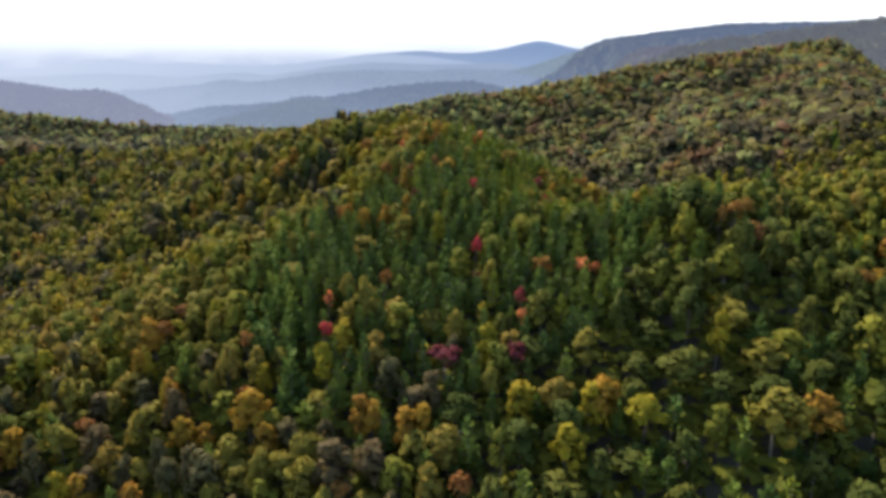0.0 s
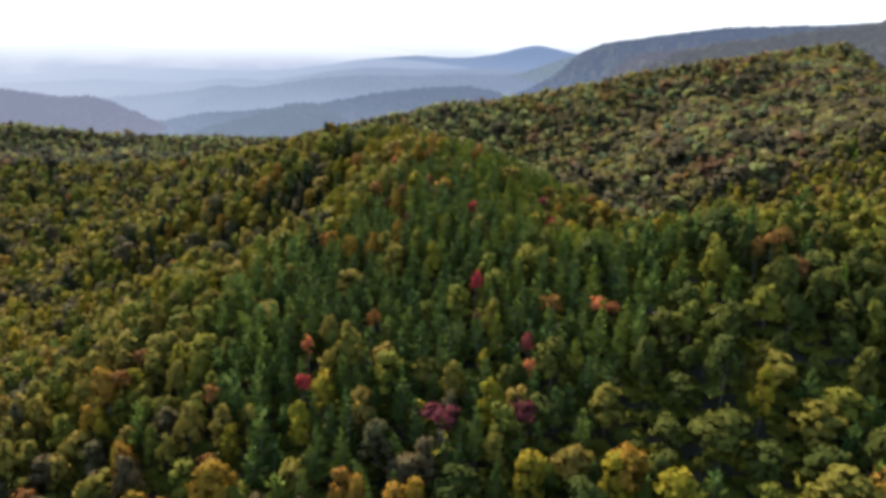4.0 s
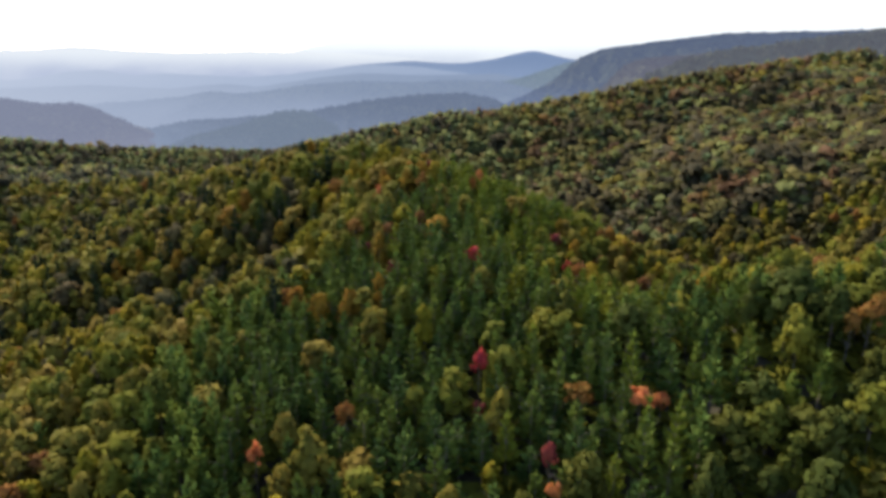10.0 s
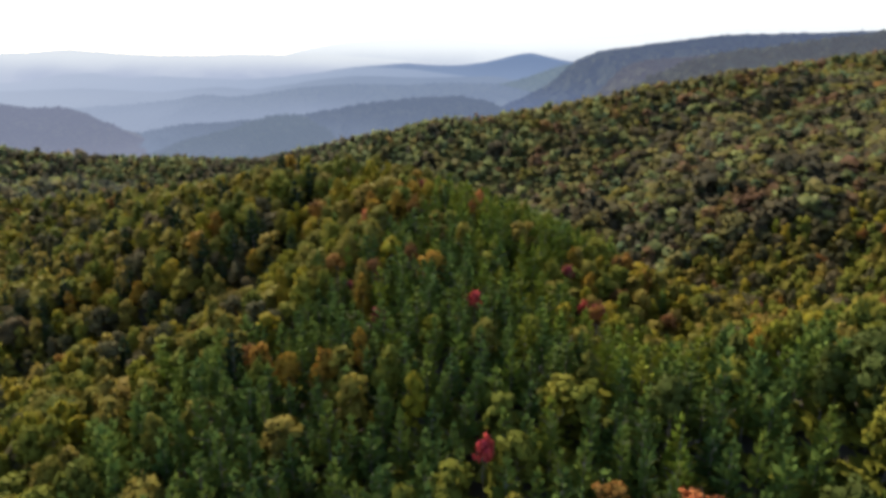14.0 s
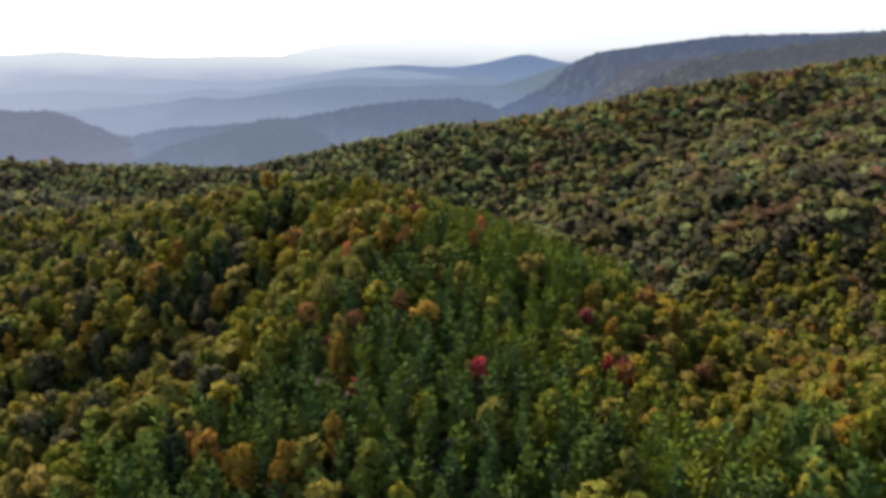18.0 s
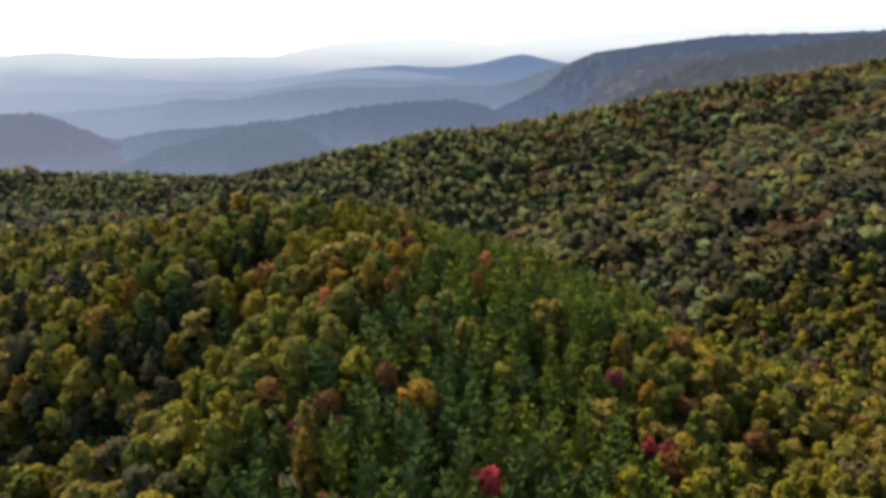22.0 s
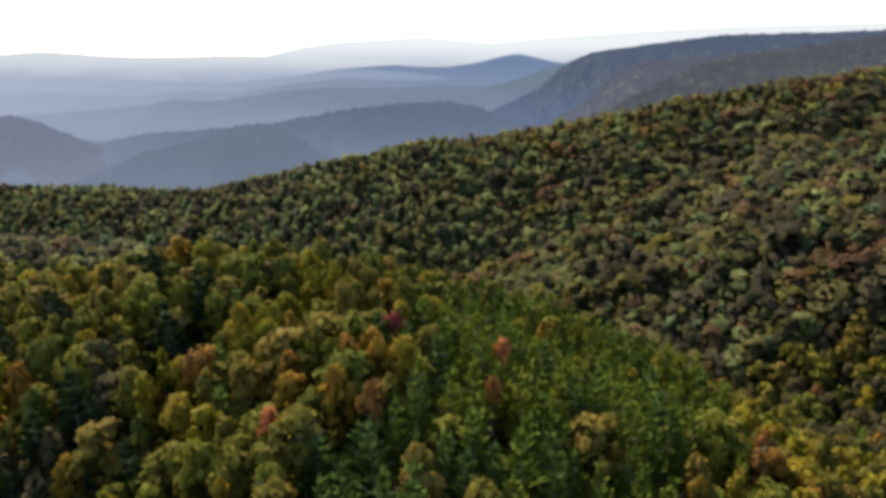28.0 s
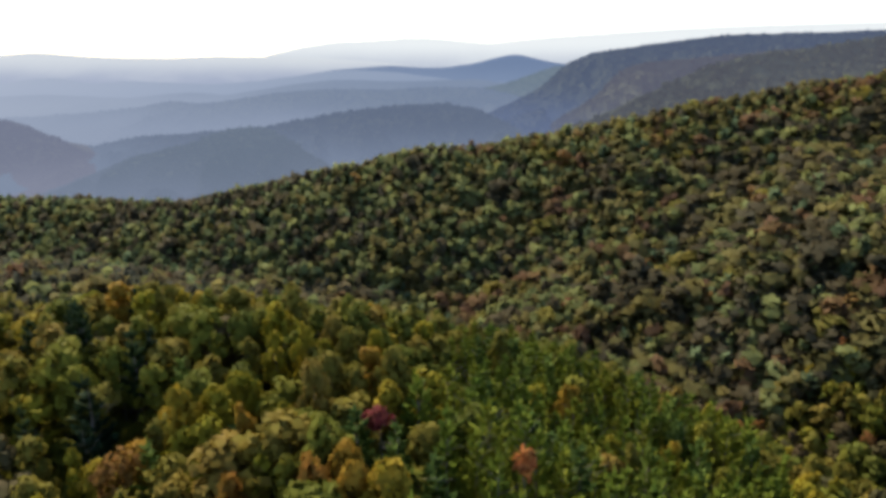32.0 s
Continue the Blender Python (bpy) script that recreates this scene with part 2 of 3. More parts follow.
def leaf_normals(c, share):
    """Light falls on a crown as on a soft heap: each spray's normal leans towards the outside of the crown. The quads are turned to face outwards."""
    q = c.reshape(-1, 4, 3)
    mid = q.mean(1)
    lo, hi = mid.min(0), mid.max(0)
    centre, span = (lo + hi) / 2, (hi - lo) / 2 + 1e-6
    centre[2] = lo[2] + 0.36 * (hi[2] - lo[2])
    out_ = (mid - centre) / span
    out_ /= np.linalg.norm(out_, axis=1, keepdims=True) + 1e-9
    face = np.cross(q[:, 2] - q[:, 0], q[:, 3] - q[:, 1])
    face /= np.linalg.norm(face, axis=1, keepdims=True) + 1e-9
    back = (face * out_).sum(1) < 0
    q = q.copy()
    q[back] = q[back][:, ::-1]
    face[back] *= -1
    n = share * out_ + (1 - share) * face
    n /= np.linalg.norm(n, axis=1, keepdims=True) + 1e-9
    return q.reshape(-1, 3), np.repeat(n, 4, 0)


def mesh_from(name, verts, quads, mats, index=None, tint=None, smooth=False, normals=None):
    me = bpy.data.meshes.new(name)
    verts, quads = np.ascontiguousarray(verts, np.float32), np.ascontiguousarray(quads, np.int32)
    n, k = quads.shape
    me.vertices.add(len(verts))
    me.vertices.foreach_set("co", verts.ravel())
    me.loops.add(n * k)
    me.loops.foreach_set("vertex_index", quads.ravel())
    me.polygons.add(n)
    me.polygons.foreach_set("loop_start", np.arange(0, n * k, k, dtype=np.int32))
    if index is not None:
        me.polygons.foreach_set("material_index", np.ascontiguousarray(index, np.int32))
    me.polygons.foreach_set("use_smooth", np.full(n, smooth))
    for m in mats:
        me.materials.append(m)
    if tint is not None:
        me.attributes.new("tint", "FLOAT", "POINT").data.foreach_set("value", np.ascontiguousarray(tint, np.float32))
    me.update(calc_edges=True)
    if normals is not None:
        me.polygons.foreach_set("use_smooth", np.full(n, True))
        me.attributes.new("custom_normal", "FLOAT_VECTOR", "POINT").data.foreach_set("vector", np.ascontiguousarray(normals, np.float32).ravel())
    return me


def sheet(xs, ys, height):
    gx, gy = np.meshgrid(xs, ys)
    v = np.stack([gx, gy, height(gx, gy)], -1).reshape(-1, 3)
    w = len(xs)
    a = (np.arange(len(ys) - 1)[:, None] * w + np.arange(w - 1)).ravel()
    return v, np.stack([a, a + 1, a + w + 1, a + w], -1)


xs = np.concatenate([np.linspace(-3600, -640, 40), np.arange(-620, 621, 7.0), np.linspace(640, 3600, 40)])
ys = np.concatenate([np.linspace(-900, -60, 22), np.arange(-40, 760, 7.0), np.linspace(780, 4960, 110)])
v, q = sheet(xs, ys, lambda x, y: ground_z(x, y) + 10 * waves(x, y, 700, 8) * np.clip((y - 800) / 400, 0, 1))
ground = new("ground", mesh_from("ground", v, q, [ground_material()], smooth=True))
tagged(ground, "leaf-strewn brown forest floor rolling over wooded hills", "ground", kind="structure")


def sprays(points, normals, size, rng, tilt=0.42):
    """Folded leafy sprays: one bent quad at each point, lying roughly along the surface of its clump."""
    n = len(points)
    nor = normals + rng.normal(0, tilt, (n, 3))
    nor /= np.linalg.norm(nor, axis=1, keepdims=True) + 1e-9
    ref = rng.normal(0, 1, (n, 3))
    u = np.cross(nor, ref)
    u /= np.linalg.norm(u, axis=1, keepdims=True) + 1e-9
    w = np.cross(nor, u)
    s = size * rng.uniform(0.6, 1.35, (n, 1))
    a = points - u * s * 0.5 - w * s * rng.uniform(0.2, 0.6, (n, 1))
    b = points + u * s * rng.uniform(0.3, 0.6, (n, 1)) - w * s * 0.45 - nor * s * 0.18
    c = points + u * s * 0.5 + w * s * rng.uniform(0.25, 0.6, (n, 1))
    d = points - u * s * rng.uniform(0.3, 0.6, (n, 1)) + w * s * 0.45 - nor * s * 0.18
    return np.stack([a, b, c, d], 1).reshape(-1, 3)


# ---- far ridges ----
def far_ridge(y, crest, front, base, mat, label, seed, relief=14.0, step=9.0, crowns=0):
    """A long wooded ridge. crest: (x, z) along it at the distance y; front: run of the slope that faces south; base: its foot;
    crowns: how many tree crowns roughen it."""
    r = np.random.RandomState(seed)
    cx, cz = np.array(crest, float).T

    def surface(gx, gs):
        gy = y + gs * front
        top = sum(np.interp(gx + o * step, cx, cz) for o in (-2, -1, 0, 1, 2)) / 5
        drop = np.abs(gs) ** 0.85
        spurs = waves(gx, gy * 0.35, front * 0.5, seed, 3) * relief * np.sin(np.clip(-gs, 0, 1) * 3.14) ** 1.4 * 1.4
        return gy, np.minimum(top - 0.3 * (top - base) * drop, top * (1 - drop) + base * drop + spurs + relief * 0.14 * waves(gx, gy, 75, seed + 9, 2) * np.clip(-gs * 4, 0, 1) + waves(gx, gy, 190, seed + 5, 3) * np.minimum(relief * 0.3 * drop * 3 + 2.0, relief * 0.3))

    along = np.arange(cx[0], cx[-1] + step, step)
    across = np.concatenate([np.linspace(-1, 0, 34), np.linspace(0.04, 0.5, 6)])
    gx, gs = np.meshgrid(along, across)
    gy, gz = surface(gx, gs)
    w = len(along)
    a = (np.arange(len(across) - 1)[:, None] * w + np.arange(w - 1)).ravel()
    v, q = np.stack([gx, gy, gz], -1).reshape(-1, 3), np.stack([a, a + 1, a + w + 1, a + w], -1)
    if crowns:
        tx, ts = r.uniform(cx[0], cx[-1], crowns), -r.uniform(0, 1, crowns) ** 1.3
        ty, tz = surface(tx, ts)
        each = 9
        d = r.normal(0, 1, (crowns * each, 3))
        d[:, 2] = np.abs(d[:, 2]) + 0.15
        d /= np.linalg.norm(d, axis=1, keepdims=True)
        rad = np.repeat(r.uniform(3.0, 5.2, crowns), each)[:, None]
        p = np.repeat(np.stack([tx, ty, tz - 3.2], -1), each, 0) + d * rad * [1, 1, 1.2]
        leaf = sprays(p, d, 5.0, r, 0.35)
        q = np.concatenate([q, np.arange(len(leaf)).reshape(-1, 4) + len(v)])
        v = np.concatenate([v, leaf])
    me = mesh_from("backdrop", v, q, [mat], smooth=False)
    return tagged(new("backdrop", me), label, "distant ridge", "far ridges", "structure")


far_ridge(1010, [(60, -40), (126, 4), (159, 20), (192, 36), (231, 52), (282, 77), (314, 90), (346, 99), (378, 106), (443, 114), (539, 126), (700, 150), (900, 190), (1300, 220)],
          260, -60, haze_glow_material("near_air", 0.46, (0.090, 0.094, 0.122), (0.084, 0.100, 0.136), -80, 70),
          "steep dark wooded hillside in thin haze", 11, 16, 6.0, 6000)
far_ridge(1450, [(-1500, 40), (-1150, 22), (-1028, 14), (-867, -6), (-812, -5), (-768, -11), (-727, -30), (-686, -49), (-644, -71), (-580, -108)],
          330, -120, haze_glow_material("west_air", 0.85, (0.104, 0.117, 0.170), (0.128, 0.139, 0.188), -135, -40, 0.16),
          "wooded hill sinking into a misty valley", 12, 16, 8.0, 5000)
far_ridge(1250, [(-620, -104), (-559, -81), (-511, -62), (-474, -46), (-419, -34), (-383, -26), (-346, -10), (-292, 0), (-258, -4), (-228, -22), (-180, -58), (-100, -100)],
          300, -118, haze_glow_material("near_mid_air", 0.80, (0.096, 0.122, 0.170), (0.112, 0.136, 0.190), -110, -15, 0.1),
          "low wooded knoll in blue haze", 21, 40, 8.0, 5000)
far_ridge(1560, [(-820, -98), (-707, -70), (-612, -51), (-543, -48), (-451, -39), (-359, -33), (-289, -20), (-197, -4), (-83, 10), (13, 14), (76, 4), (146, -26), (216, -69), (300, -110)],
          360, -118, haze_glow_material("mid_air", 0.84, (0.078, 0.100, 0.152), (0.116, 0.145, 0.205), -110, 0, 0.16),
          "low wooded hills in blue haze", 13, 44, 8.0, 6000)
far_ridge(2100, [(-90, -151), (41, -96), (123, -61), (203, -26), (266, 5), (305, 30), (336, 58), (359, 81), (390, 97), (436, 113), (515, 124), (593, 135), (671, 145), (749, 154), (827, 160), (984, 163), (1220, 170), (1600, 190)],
          560, -120, haze_glow_material("ridge_air", 0.66, (0.066, 0.084, 0.140), (0.086, 0.114, 0.190), -110, 70),
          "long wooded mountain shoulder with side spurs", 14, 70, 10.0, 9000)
# spur_air: lighter glow painted in for the spur's sunlit face
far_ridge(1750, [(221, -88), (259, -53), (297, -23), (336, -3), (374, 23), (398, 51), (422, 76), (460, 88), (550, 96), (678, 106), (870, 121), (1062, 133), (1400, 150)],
          300, -110, haze_glow_material("spur_air", 0.58, (0.096, 0.100, 0.142), (0.092, 0.112, 0.172), -110, 40),
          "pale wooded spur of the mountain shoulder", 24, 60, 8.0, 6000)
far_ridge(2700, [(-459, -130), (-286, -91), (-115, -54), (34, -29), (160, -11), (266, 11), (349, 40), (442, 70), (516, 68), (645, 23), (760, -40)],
          480, -125, haze_glow_material("saddle_air", 0.82, (0.104, 0.138, 0.182), (0.118, 0.150, 0.216), -110, 40, 0.2),
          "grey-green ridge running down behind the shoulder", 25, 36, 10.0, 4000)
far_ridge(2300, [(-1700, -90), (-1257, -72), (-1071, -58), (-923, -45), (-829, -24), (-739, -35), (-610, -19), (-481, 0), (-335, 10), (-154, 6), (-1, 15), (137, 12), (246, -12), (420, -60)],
          520, -125, haze_glow_material("valley_air", 0.84, (0.113, 0.146, 0.218), (0.144, 0.176, 0.245), -110, 0, 0.42),
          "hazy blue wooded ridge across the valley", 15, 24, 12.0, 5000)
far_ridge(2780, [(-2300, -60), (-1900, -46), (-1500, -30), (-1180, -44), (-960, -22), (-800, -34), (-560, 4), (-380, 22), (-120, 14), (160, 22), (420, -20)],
          420, -125, haze_glow_material("veiled_air", 0.90, (0.126, 0.162, 0.238), (0.151, 0.186, 0.258), -90, 10, 0.55),
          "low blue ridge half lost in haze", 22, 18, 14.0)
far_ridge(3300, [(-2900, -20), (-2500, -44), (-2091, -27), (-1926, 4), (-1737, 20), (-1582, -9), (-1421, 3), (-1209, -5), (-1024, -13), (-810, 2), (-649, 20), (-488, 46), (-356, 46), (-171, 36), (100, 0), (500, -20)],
          600, -125, haze_glow_material("blue_air", 0.94, (0.158, 0.198, 0.280), (0.144, 0.184, 0.266), -90, 30, 0.62),
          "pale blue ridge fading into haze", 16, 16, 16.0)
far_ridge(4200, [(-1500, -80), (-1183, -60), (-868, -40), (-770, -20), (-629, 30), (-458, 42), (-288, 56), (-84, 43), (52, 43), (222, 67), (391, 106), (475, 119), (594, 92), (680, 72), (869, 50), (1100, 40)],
          600, -120, haze_glow_material("peak_air", 0.94, (0.097, 0.136, 0.224), (0.119, 0.160, 0.246), -60, 80, 0.55),
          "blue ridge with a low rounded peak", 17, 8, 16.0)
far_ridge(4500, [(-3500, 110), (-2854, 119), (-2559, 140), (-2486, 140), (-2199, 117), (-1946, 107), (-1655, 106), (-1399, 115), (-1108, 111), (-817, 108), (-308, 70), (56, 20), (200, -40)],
          500, -120, haze_glow_material("pale_air", 0.97, (0.415, 0.440, 0.465), (0.210, 0.242, 0.325), -50, 118, 0.25),
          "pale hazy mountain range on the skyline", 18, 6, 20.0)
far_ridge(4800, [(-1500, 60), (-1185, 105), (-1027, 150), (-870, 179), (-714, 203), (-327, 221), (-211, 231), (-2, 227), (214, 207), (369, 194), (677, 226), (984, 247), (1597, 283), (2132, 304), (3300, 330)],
          140, -120, haze_glow_material("skyline_air", 0.98, (0.490, 0.515, 0.530), (0.320, 0.350, 0.405), 20, 200, 0.2),
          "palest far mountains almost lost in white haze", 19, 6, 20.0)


# ---- trees ----
def broadleaf_crown(rng, count, size, height=14.0, radius=4.8, low=0.5, n=17, fat=(0.2, 0.5)):
    """Heaped leaf clumps that make a wide dome: n clumps, fat: their size against the crown."""
    lobes = []
    for k in range(n):
        a = k * 2.4 + rng.uniform(-0.5, 0.5)
        f = (k + 0.5) / n
        z = height * (low + 0.06 + (0.90 - low) * f) + rng.uniform(-1.3, 1.0)
        r = radius * (1 - f * f) ** 0.5 * rng.uniform(0.38, 0.92)
        lobes.append((r * math.cos(a), r * math.sin(a), z, radius * rng.uniform(*fat)))
    lobes.append((rng.uniform(-0.6, 0.6), rng.uniform(-0.6, 0.6), height * 0.9, radius * 0.36))
    lobes = np.array(lobes)
    pick = rng.choice(len(lobes), count, p=lobes[:, 3] ** 2 / (lobes[:, 3] ** 2).sum())
    d = rng.normal(0, 1, (count, 3))
    d[:, 2] += 0.4
    d[:, :2] += 0.35 * lobes[pick, :2] / radius
    d /= np.linalg.norm(d, axis=1, keepdims=True)
    rad = lobes[pick, 3:4] * rng.uniform(0.7, 1.12, (count, 1))
    p = lobes[pick, :3] + d * rad * [1, 1, 0.85]
    return sprays(p, d, size, rng)


def pine_crown(rng, count, size, height=15.0, radius=2.7, low=0.28):
    """A pointed crown of upswept boughs: long needle plumes that stand up and outwards, with gaps between the tiers."""
    quads = []
    tiers = 8
    for k in range(tiers):
        f = k / (tiers - 1)
        z = height * (low + (0.90 - low) * f) + rng.uniform(-0.25, 0.25)
        reach = radius * (1.0 - 0.92 * f) ** 0.85 * rng.uniform(0.8, 1.15) + 0.1
        boughs = max(3, int(round(6 - 3 * f)))
        each = max(2, int(count * (1.3 - f) / (tiers * boughs * 0.8)))
        for b in range(boughs):
            a = k * 1.1 + b * 6.283 / boughs + rng.uniform(-0.35, 0.35)
            long = reach * rng.uniform(0.7, 1.2)
            lift = rng.uniform(0.3, 0.8)
            s = rng.uniform(0.1, 1, (each, 1)) ** 0.65
            out_dir = np.array([math.cos(a), math.sin(a), 0.0])
            across = np.array([-math.sin(a), math.cos(a), 0.0])
            fan = rng.normal(0, 0.3, (each, 1))
            d = 0.55 * out_dir + across * fan * 0.6 + np.array([0, 0, 1.0]) * rng.uniform(0.35, 1.1, (each, 1))
            d /= np.linalg.norm(d, axis=1, keepdims=True)
            p = out_dir * s * long + across * fan * 0.25 * long * s
            p[:, 2] = z + (lift * s * long)[:, 0] + rng.normal(0, 0.12, each)
            w = np.cross(d, out_dir + rng.normal(0, 0.7, (each, 3)))
            w /= np.linalg.norm(w, axis=1, keepdims=True)
            up = np.cross(w, d)
            ln_ = size * rng.uniform(0.7, 1.4, (each, 1))
            wd = ln_ * rng.uniform(0.20, 0.34, (each, 1))
            quads.append(np.stack([p - d * ln_ * 0.45, p - w * wd - up * wd * 0.35, p + d * ln_ * 0.8, p + w * wd - up * wd * 0.35], 1).reshape(-1, 3))
    tip = np.array([[0, 0, height * 0.90], [0.22, 0.1, height * 0.95], [0, 0, height * 1.06], [-0.2, -0.1, height * 0.95]])
    return np.concatenate(quads + [tip])


def tube(p, q, r0, r1, sides=6):
    p, q = np.array(p, float), np.array(q, float)
    d = (q - p) / np.linalg.norm(q - p)
    u = np.cross(d, [0.3, 0.9, 0.2])
    u /= np.linalg.norm(u)
    w = np.cross(d, u)
    a = np.arange(sides) * 6.283 / sides
    ring = np.cos(a)[:, None] * u + np.sin(a)[:, None] * w
    v = np.concatenate([p + ring * r0, q + ring * r1])
    k = np.arange(sides)
    return v, np.stack([k, (k + 1) % sides, (k + 1) % sides + sides, k + sides], -1)


def joined(pieces):
    vs, qs, n = [], [], 0
    for v, q in pieces:
        vs.append(v)
        qs.append(q + n)
        n += len(v)
    return np.concatenate(vs), np.concatenate(qs)


def trunk_pieces(rng, height, thick, limbs):
    bend = rng.uniform(-0.25, 0.25, 2)
    mid = (bend[0], bend[1], height * 0.5)
    top = (bend[0] * 1.6, bend[1] * 1.4, height * 0.93)
    out_ = [tube((0, 0, -1.2), (0, 0, 0.35), thick * 1.5, thick * 1.05), tube((0, 0, 0.3), mid, thick * 1.07, thick * 0.7), tube(mid, top, thick * 0.72, thick * 0.12)]
    for k in range(limbs):
        a, f = rng.uniform(0, 6.283), rng.uniform(0.42, 0.8)
        s = (bend[0] * f * 1.7, bend[1] * f * 1.5, height * f)
        e = (s[0] + math.cos(a) * height * 0.17, s[1] + math.sin(a) * height * 0.17, s[2] + height * rng.uniform(0.06, 0.16))
        out_.append(tube(s, e, thick * 0.34, thick * 0.08, 5))
    return out_


def quads_of(v):
    return np.arange(len(v)).reshape(-1, 4)


SHAPES = 10
rng = np.random.RandomState(41)


def broad_shape(k, count, size, n=17, fat=(0.2, 0.5)):
    """Three habits by turns: a wide dome, a tall oval and a loose, lopsided crown."""
    if k % 3 == 1:
        return broadleaf_crown(rng, count, size, rng.uniform(14.0, 15.0), rng.uniform(3.3, 4.0), rng.uniform(0.28, 0.36), n, fat)
    c = broadleaf_crown(rng, count, size, 14 if k % 3 == 0 else 14.2, rng.uniform(4.1, 5.3), rng.uniform(0.32, 0.46), n, fat)
    if k % 3 == 2:
        c = c * (1.12, 0.88, 1.0) + np.stack([0.12 * (c[:, 2] - 8), 0 * c[:, 2], 0.10 * c[:, 0]], -1)
    return c


def ridge_shape(k):
    """Full crowns of the second ridge: taller than wide, a few heaps each."""
    return broadleaf_crown(rng, 64, 2.6, rng.uniform(13.6, 15.4), rng.uniform(3.7, 4.7), rng.uniform(0.12, 0.26), 7, (0.40, 0.62))


CROWN_NEAR = {"pine": [], "broad": [], "tuft": []}
TRUNK_NEAR = {"pine": [], "broad": []}
for k in range(SHAPES):
    CROWN_NEAR["broad"].append(broad_shape(k, 640, 0.9, 19, (0.2, 0.46)))
    CROWN_NEAR["tuft"].append(broadleaf_crown(rng, 300, 0.68, 13.4, rng.uniform(2.6, 3.2), rng.uniform(0.7, 0.76)))
    CROWN_NEAR["pine"].append(pine_crown(rng, 460, 1.02, 15, rng.uniform(2.4, 3.0), rng.uniform(0.2, 0.32)))
    TRUNK_NEAR["broad"].append(joined(trunk_pieces(rng, 12.5, 0.22, 6)))
    TRUNK_NEAR["pine"].append(joined(trunk_pieces(rng, 15.0, 0.18, 5)))
CROWN_MID = {"broad": [broad_shape(k, 170, 1.5, 14, (0.24, 0.48)) for k in range(12)],
             "pine": [pine_crown(rng, 170, 1.45, 15, rng.uniform(2.4, 3.0), rng.uniform(0.22, 0.34)) for _ in range(7)]}
CROWN_FAR = {"broad": [ridge_shape(k) for k in range(12)],
             "pine": [pine_crown(rng, 80, 2.3, 15, rng.uniform(2.3, 3.0), rng.uniform(0.22, 0.34)) for _ in range(7)]}

# Trees that stand out by their colour, by where they grow.
STANDOUT = {  # (x, y, width) and, where a crown stands out of the canopy or sinks into it, the height of its top
    "red": [(6.1, 191.5, 0.58, 40.6), (5.8, 230.8, 0.7, 50.2), (-35, 167, 0.65), (34, 254, 0.6)],
    "crimson": [(-8.1, 305.6, 0.6, 60.6), (6, 186, 0.45, 33.0), (-15, 231, 0.5, 46.5), (-24, 248, 0.55, 47.0), (-16, 245, 0.55, 50.0), (33, 273, 0.65), (38, 255, 0.6), (137, 372, 0.8), (79, 535, 1.1), (58, 499, 1.0), (18, 172, 0.5)],
    "rust": [(25.6, 185.1, 0.9, 36.6), (-20, 185, 0.6), (-18, 247, 0.7), (-27, 251, 0.8), (-40, 221, 0.6), (37, 251, 0.7), (-9, 251, 0.6), (-10, 281, 0.7), (7, 287, 0.42), (54, 299, 0.8), (59, 308, 0.7),
             (79, 187, 0.9), (82, 180, 0.9), (75, 186, 0.7), (84, 192, 0.8), (-57, 167, 0.7), (-24, 125, 0.8), (101, 424, 1.0), (62, 296, 0.7)],
    "salmon": [(36.4, 182.4, 0.9, 37.2), (40.4, 183.2, 0.6, 36.4), (-35.6, 176, 0.6), (-24, 282, 0.6), (9.5, 299, 0.5), (18, 166, 0.5)],
    "orange": [(-11, 323, 0.87), (-23, 289, 0.9), (-14, 292, 0.8), (-17, 218, 0.72), (-37, 218, 0.87), (-24, 215, 0.72), (-31, 216, 0.7), (57, 300, 0.87), (61, 294, 0.72), (36, 282, 0.72), (39, 271, 0.72), (59, 213, 0.9), (76, 246, 1.01),
               (-3, 245, 0.9), (-19, 237, 0.72), (-11, 295, 0.8), (-24, 294, 0.87), (-15, 285, 0.8), (-62, 295, 0.8), (-26, 307, 0.8), (-10, 291, 0.72), (131, 372, 0.87),
               (-11, 140, 1.01), (-22, 143, 0.94), (-115, 149, 1.16), (-91, 136, 1.16), (-76, 133, 1.16), (-89, 169, 0.87), (81, 133, 1.59), (-75, 157, 0.87), (-7, 142, 0.87)],
    "yellow": [(-28.5, 338, 0.7), (-54, 343, 0.7), (-4, 352, 0.68), (-5.6, 205, 0.68), (-62, 221, 0.68), (-66, 226, 0.68), (26, 133, 1.), (45, 139, 1.1), (9, 159, 0.95), (-103, 246, 0.8), (-95, 248, 0.8), (-112, 249, 0.8), (-124, 253, 0.8), (60, 212, 0.68), (33, 143, 0.9)],
    "purple": [(-2.2, 156.4, 1.6), (16, 155, 1.1)],
    "hemlock": [(-98, 323, 1.3), (-90, 326, 1.2), (-61, 334, 1.3), (-50, 329, 1.2), (-53, 319, 1.5), (-64, 304, 1.3), (-95, 321, 1.2), (-60, 333, 1.2), (-43, 220, 1.0), (-84, 333, 1.2), (-48, 289, 1.2), (-53, 285, 1.2), (-69, 300, 1.3), (-64, 277, 1.3)],
    "pine": [(4, 134, 1.25), (-8, 175, 1.25), (102, 220, 1.2)],
}


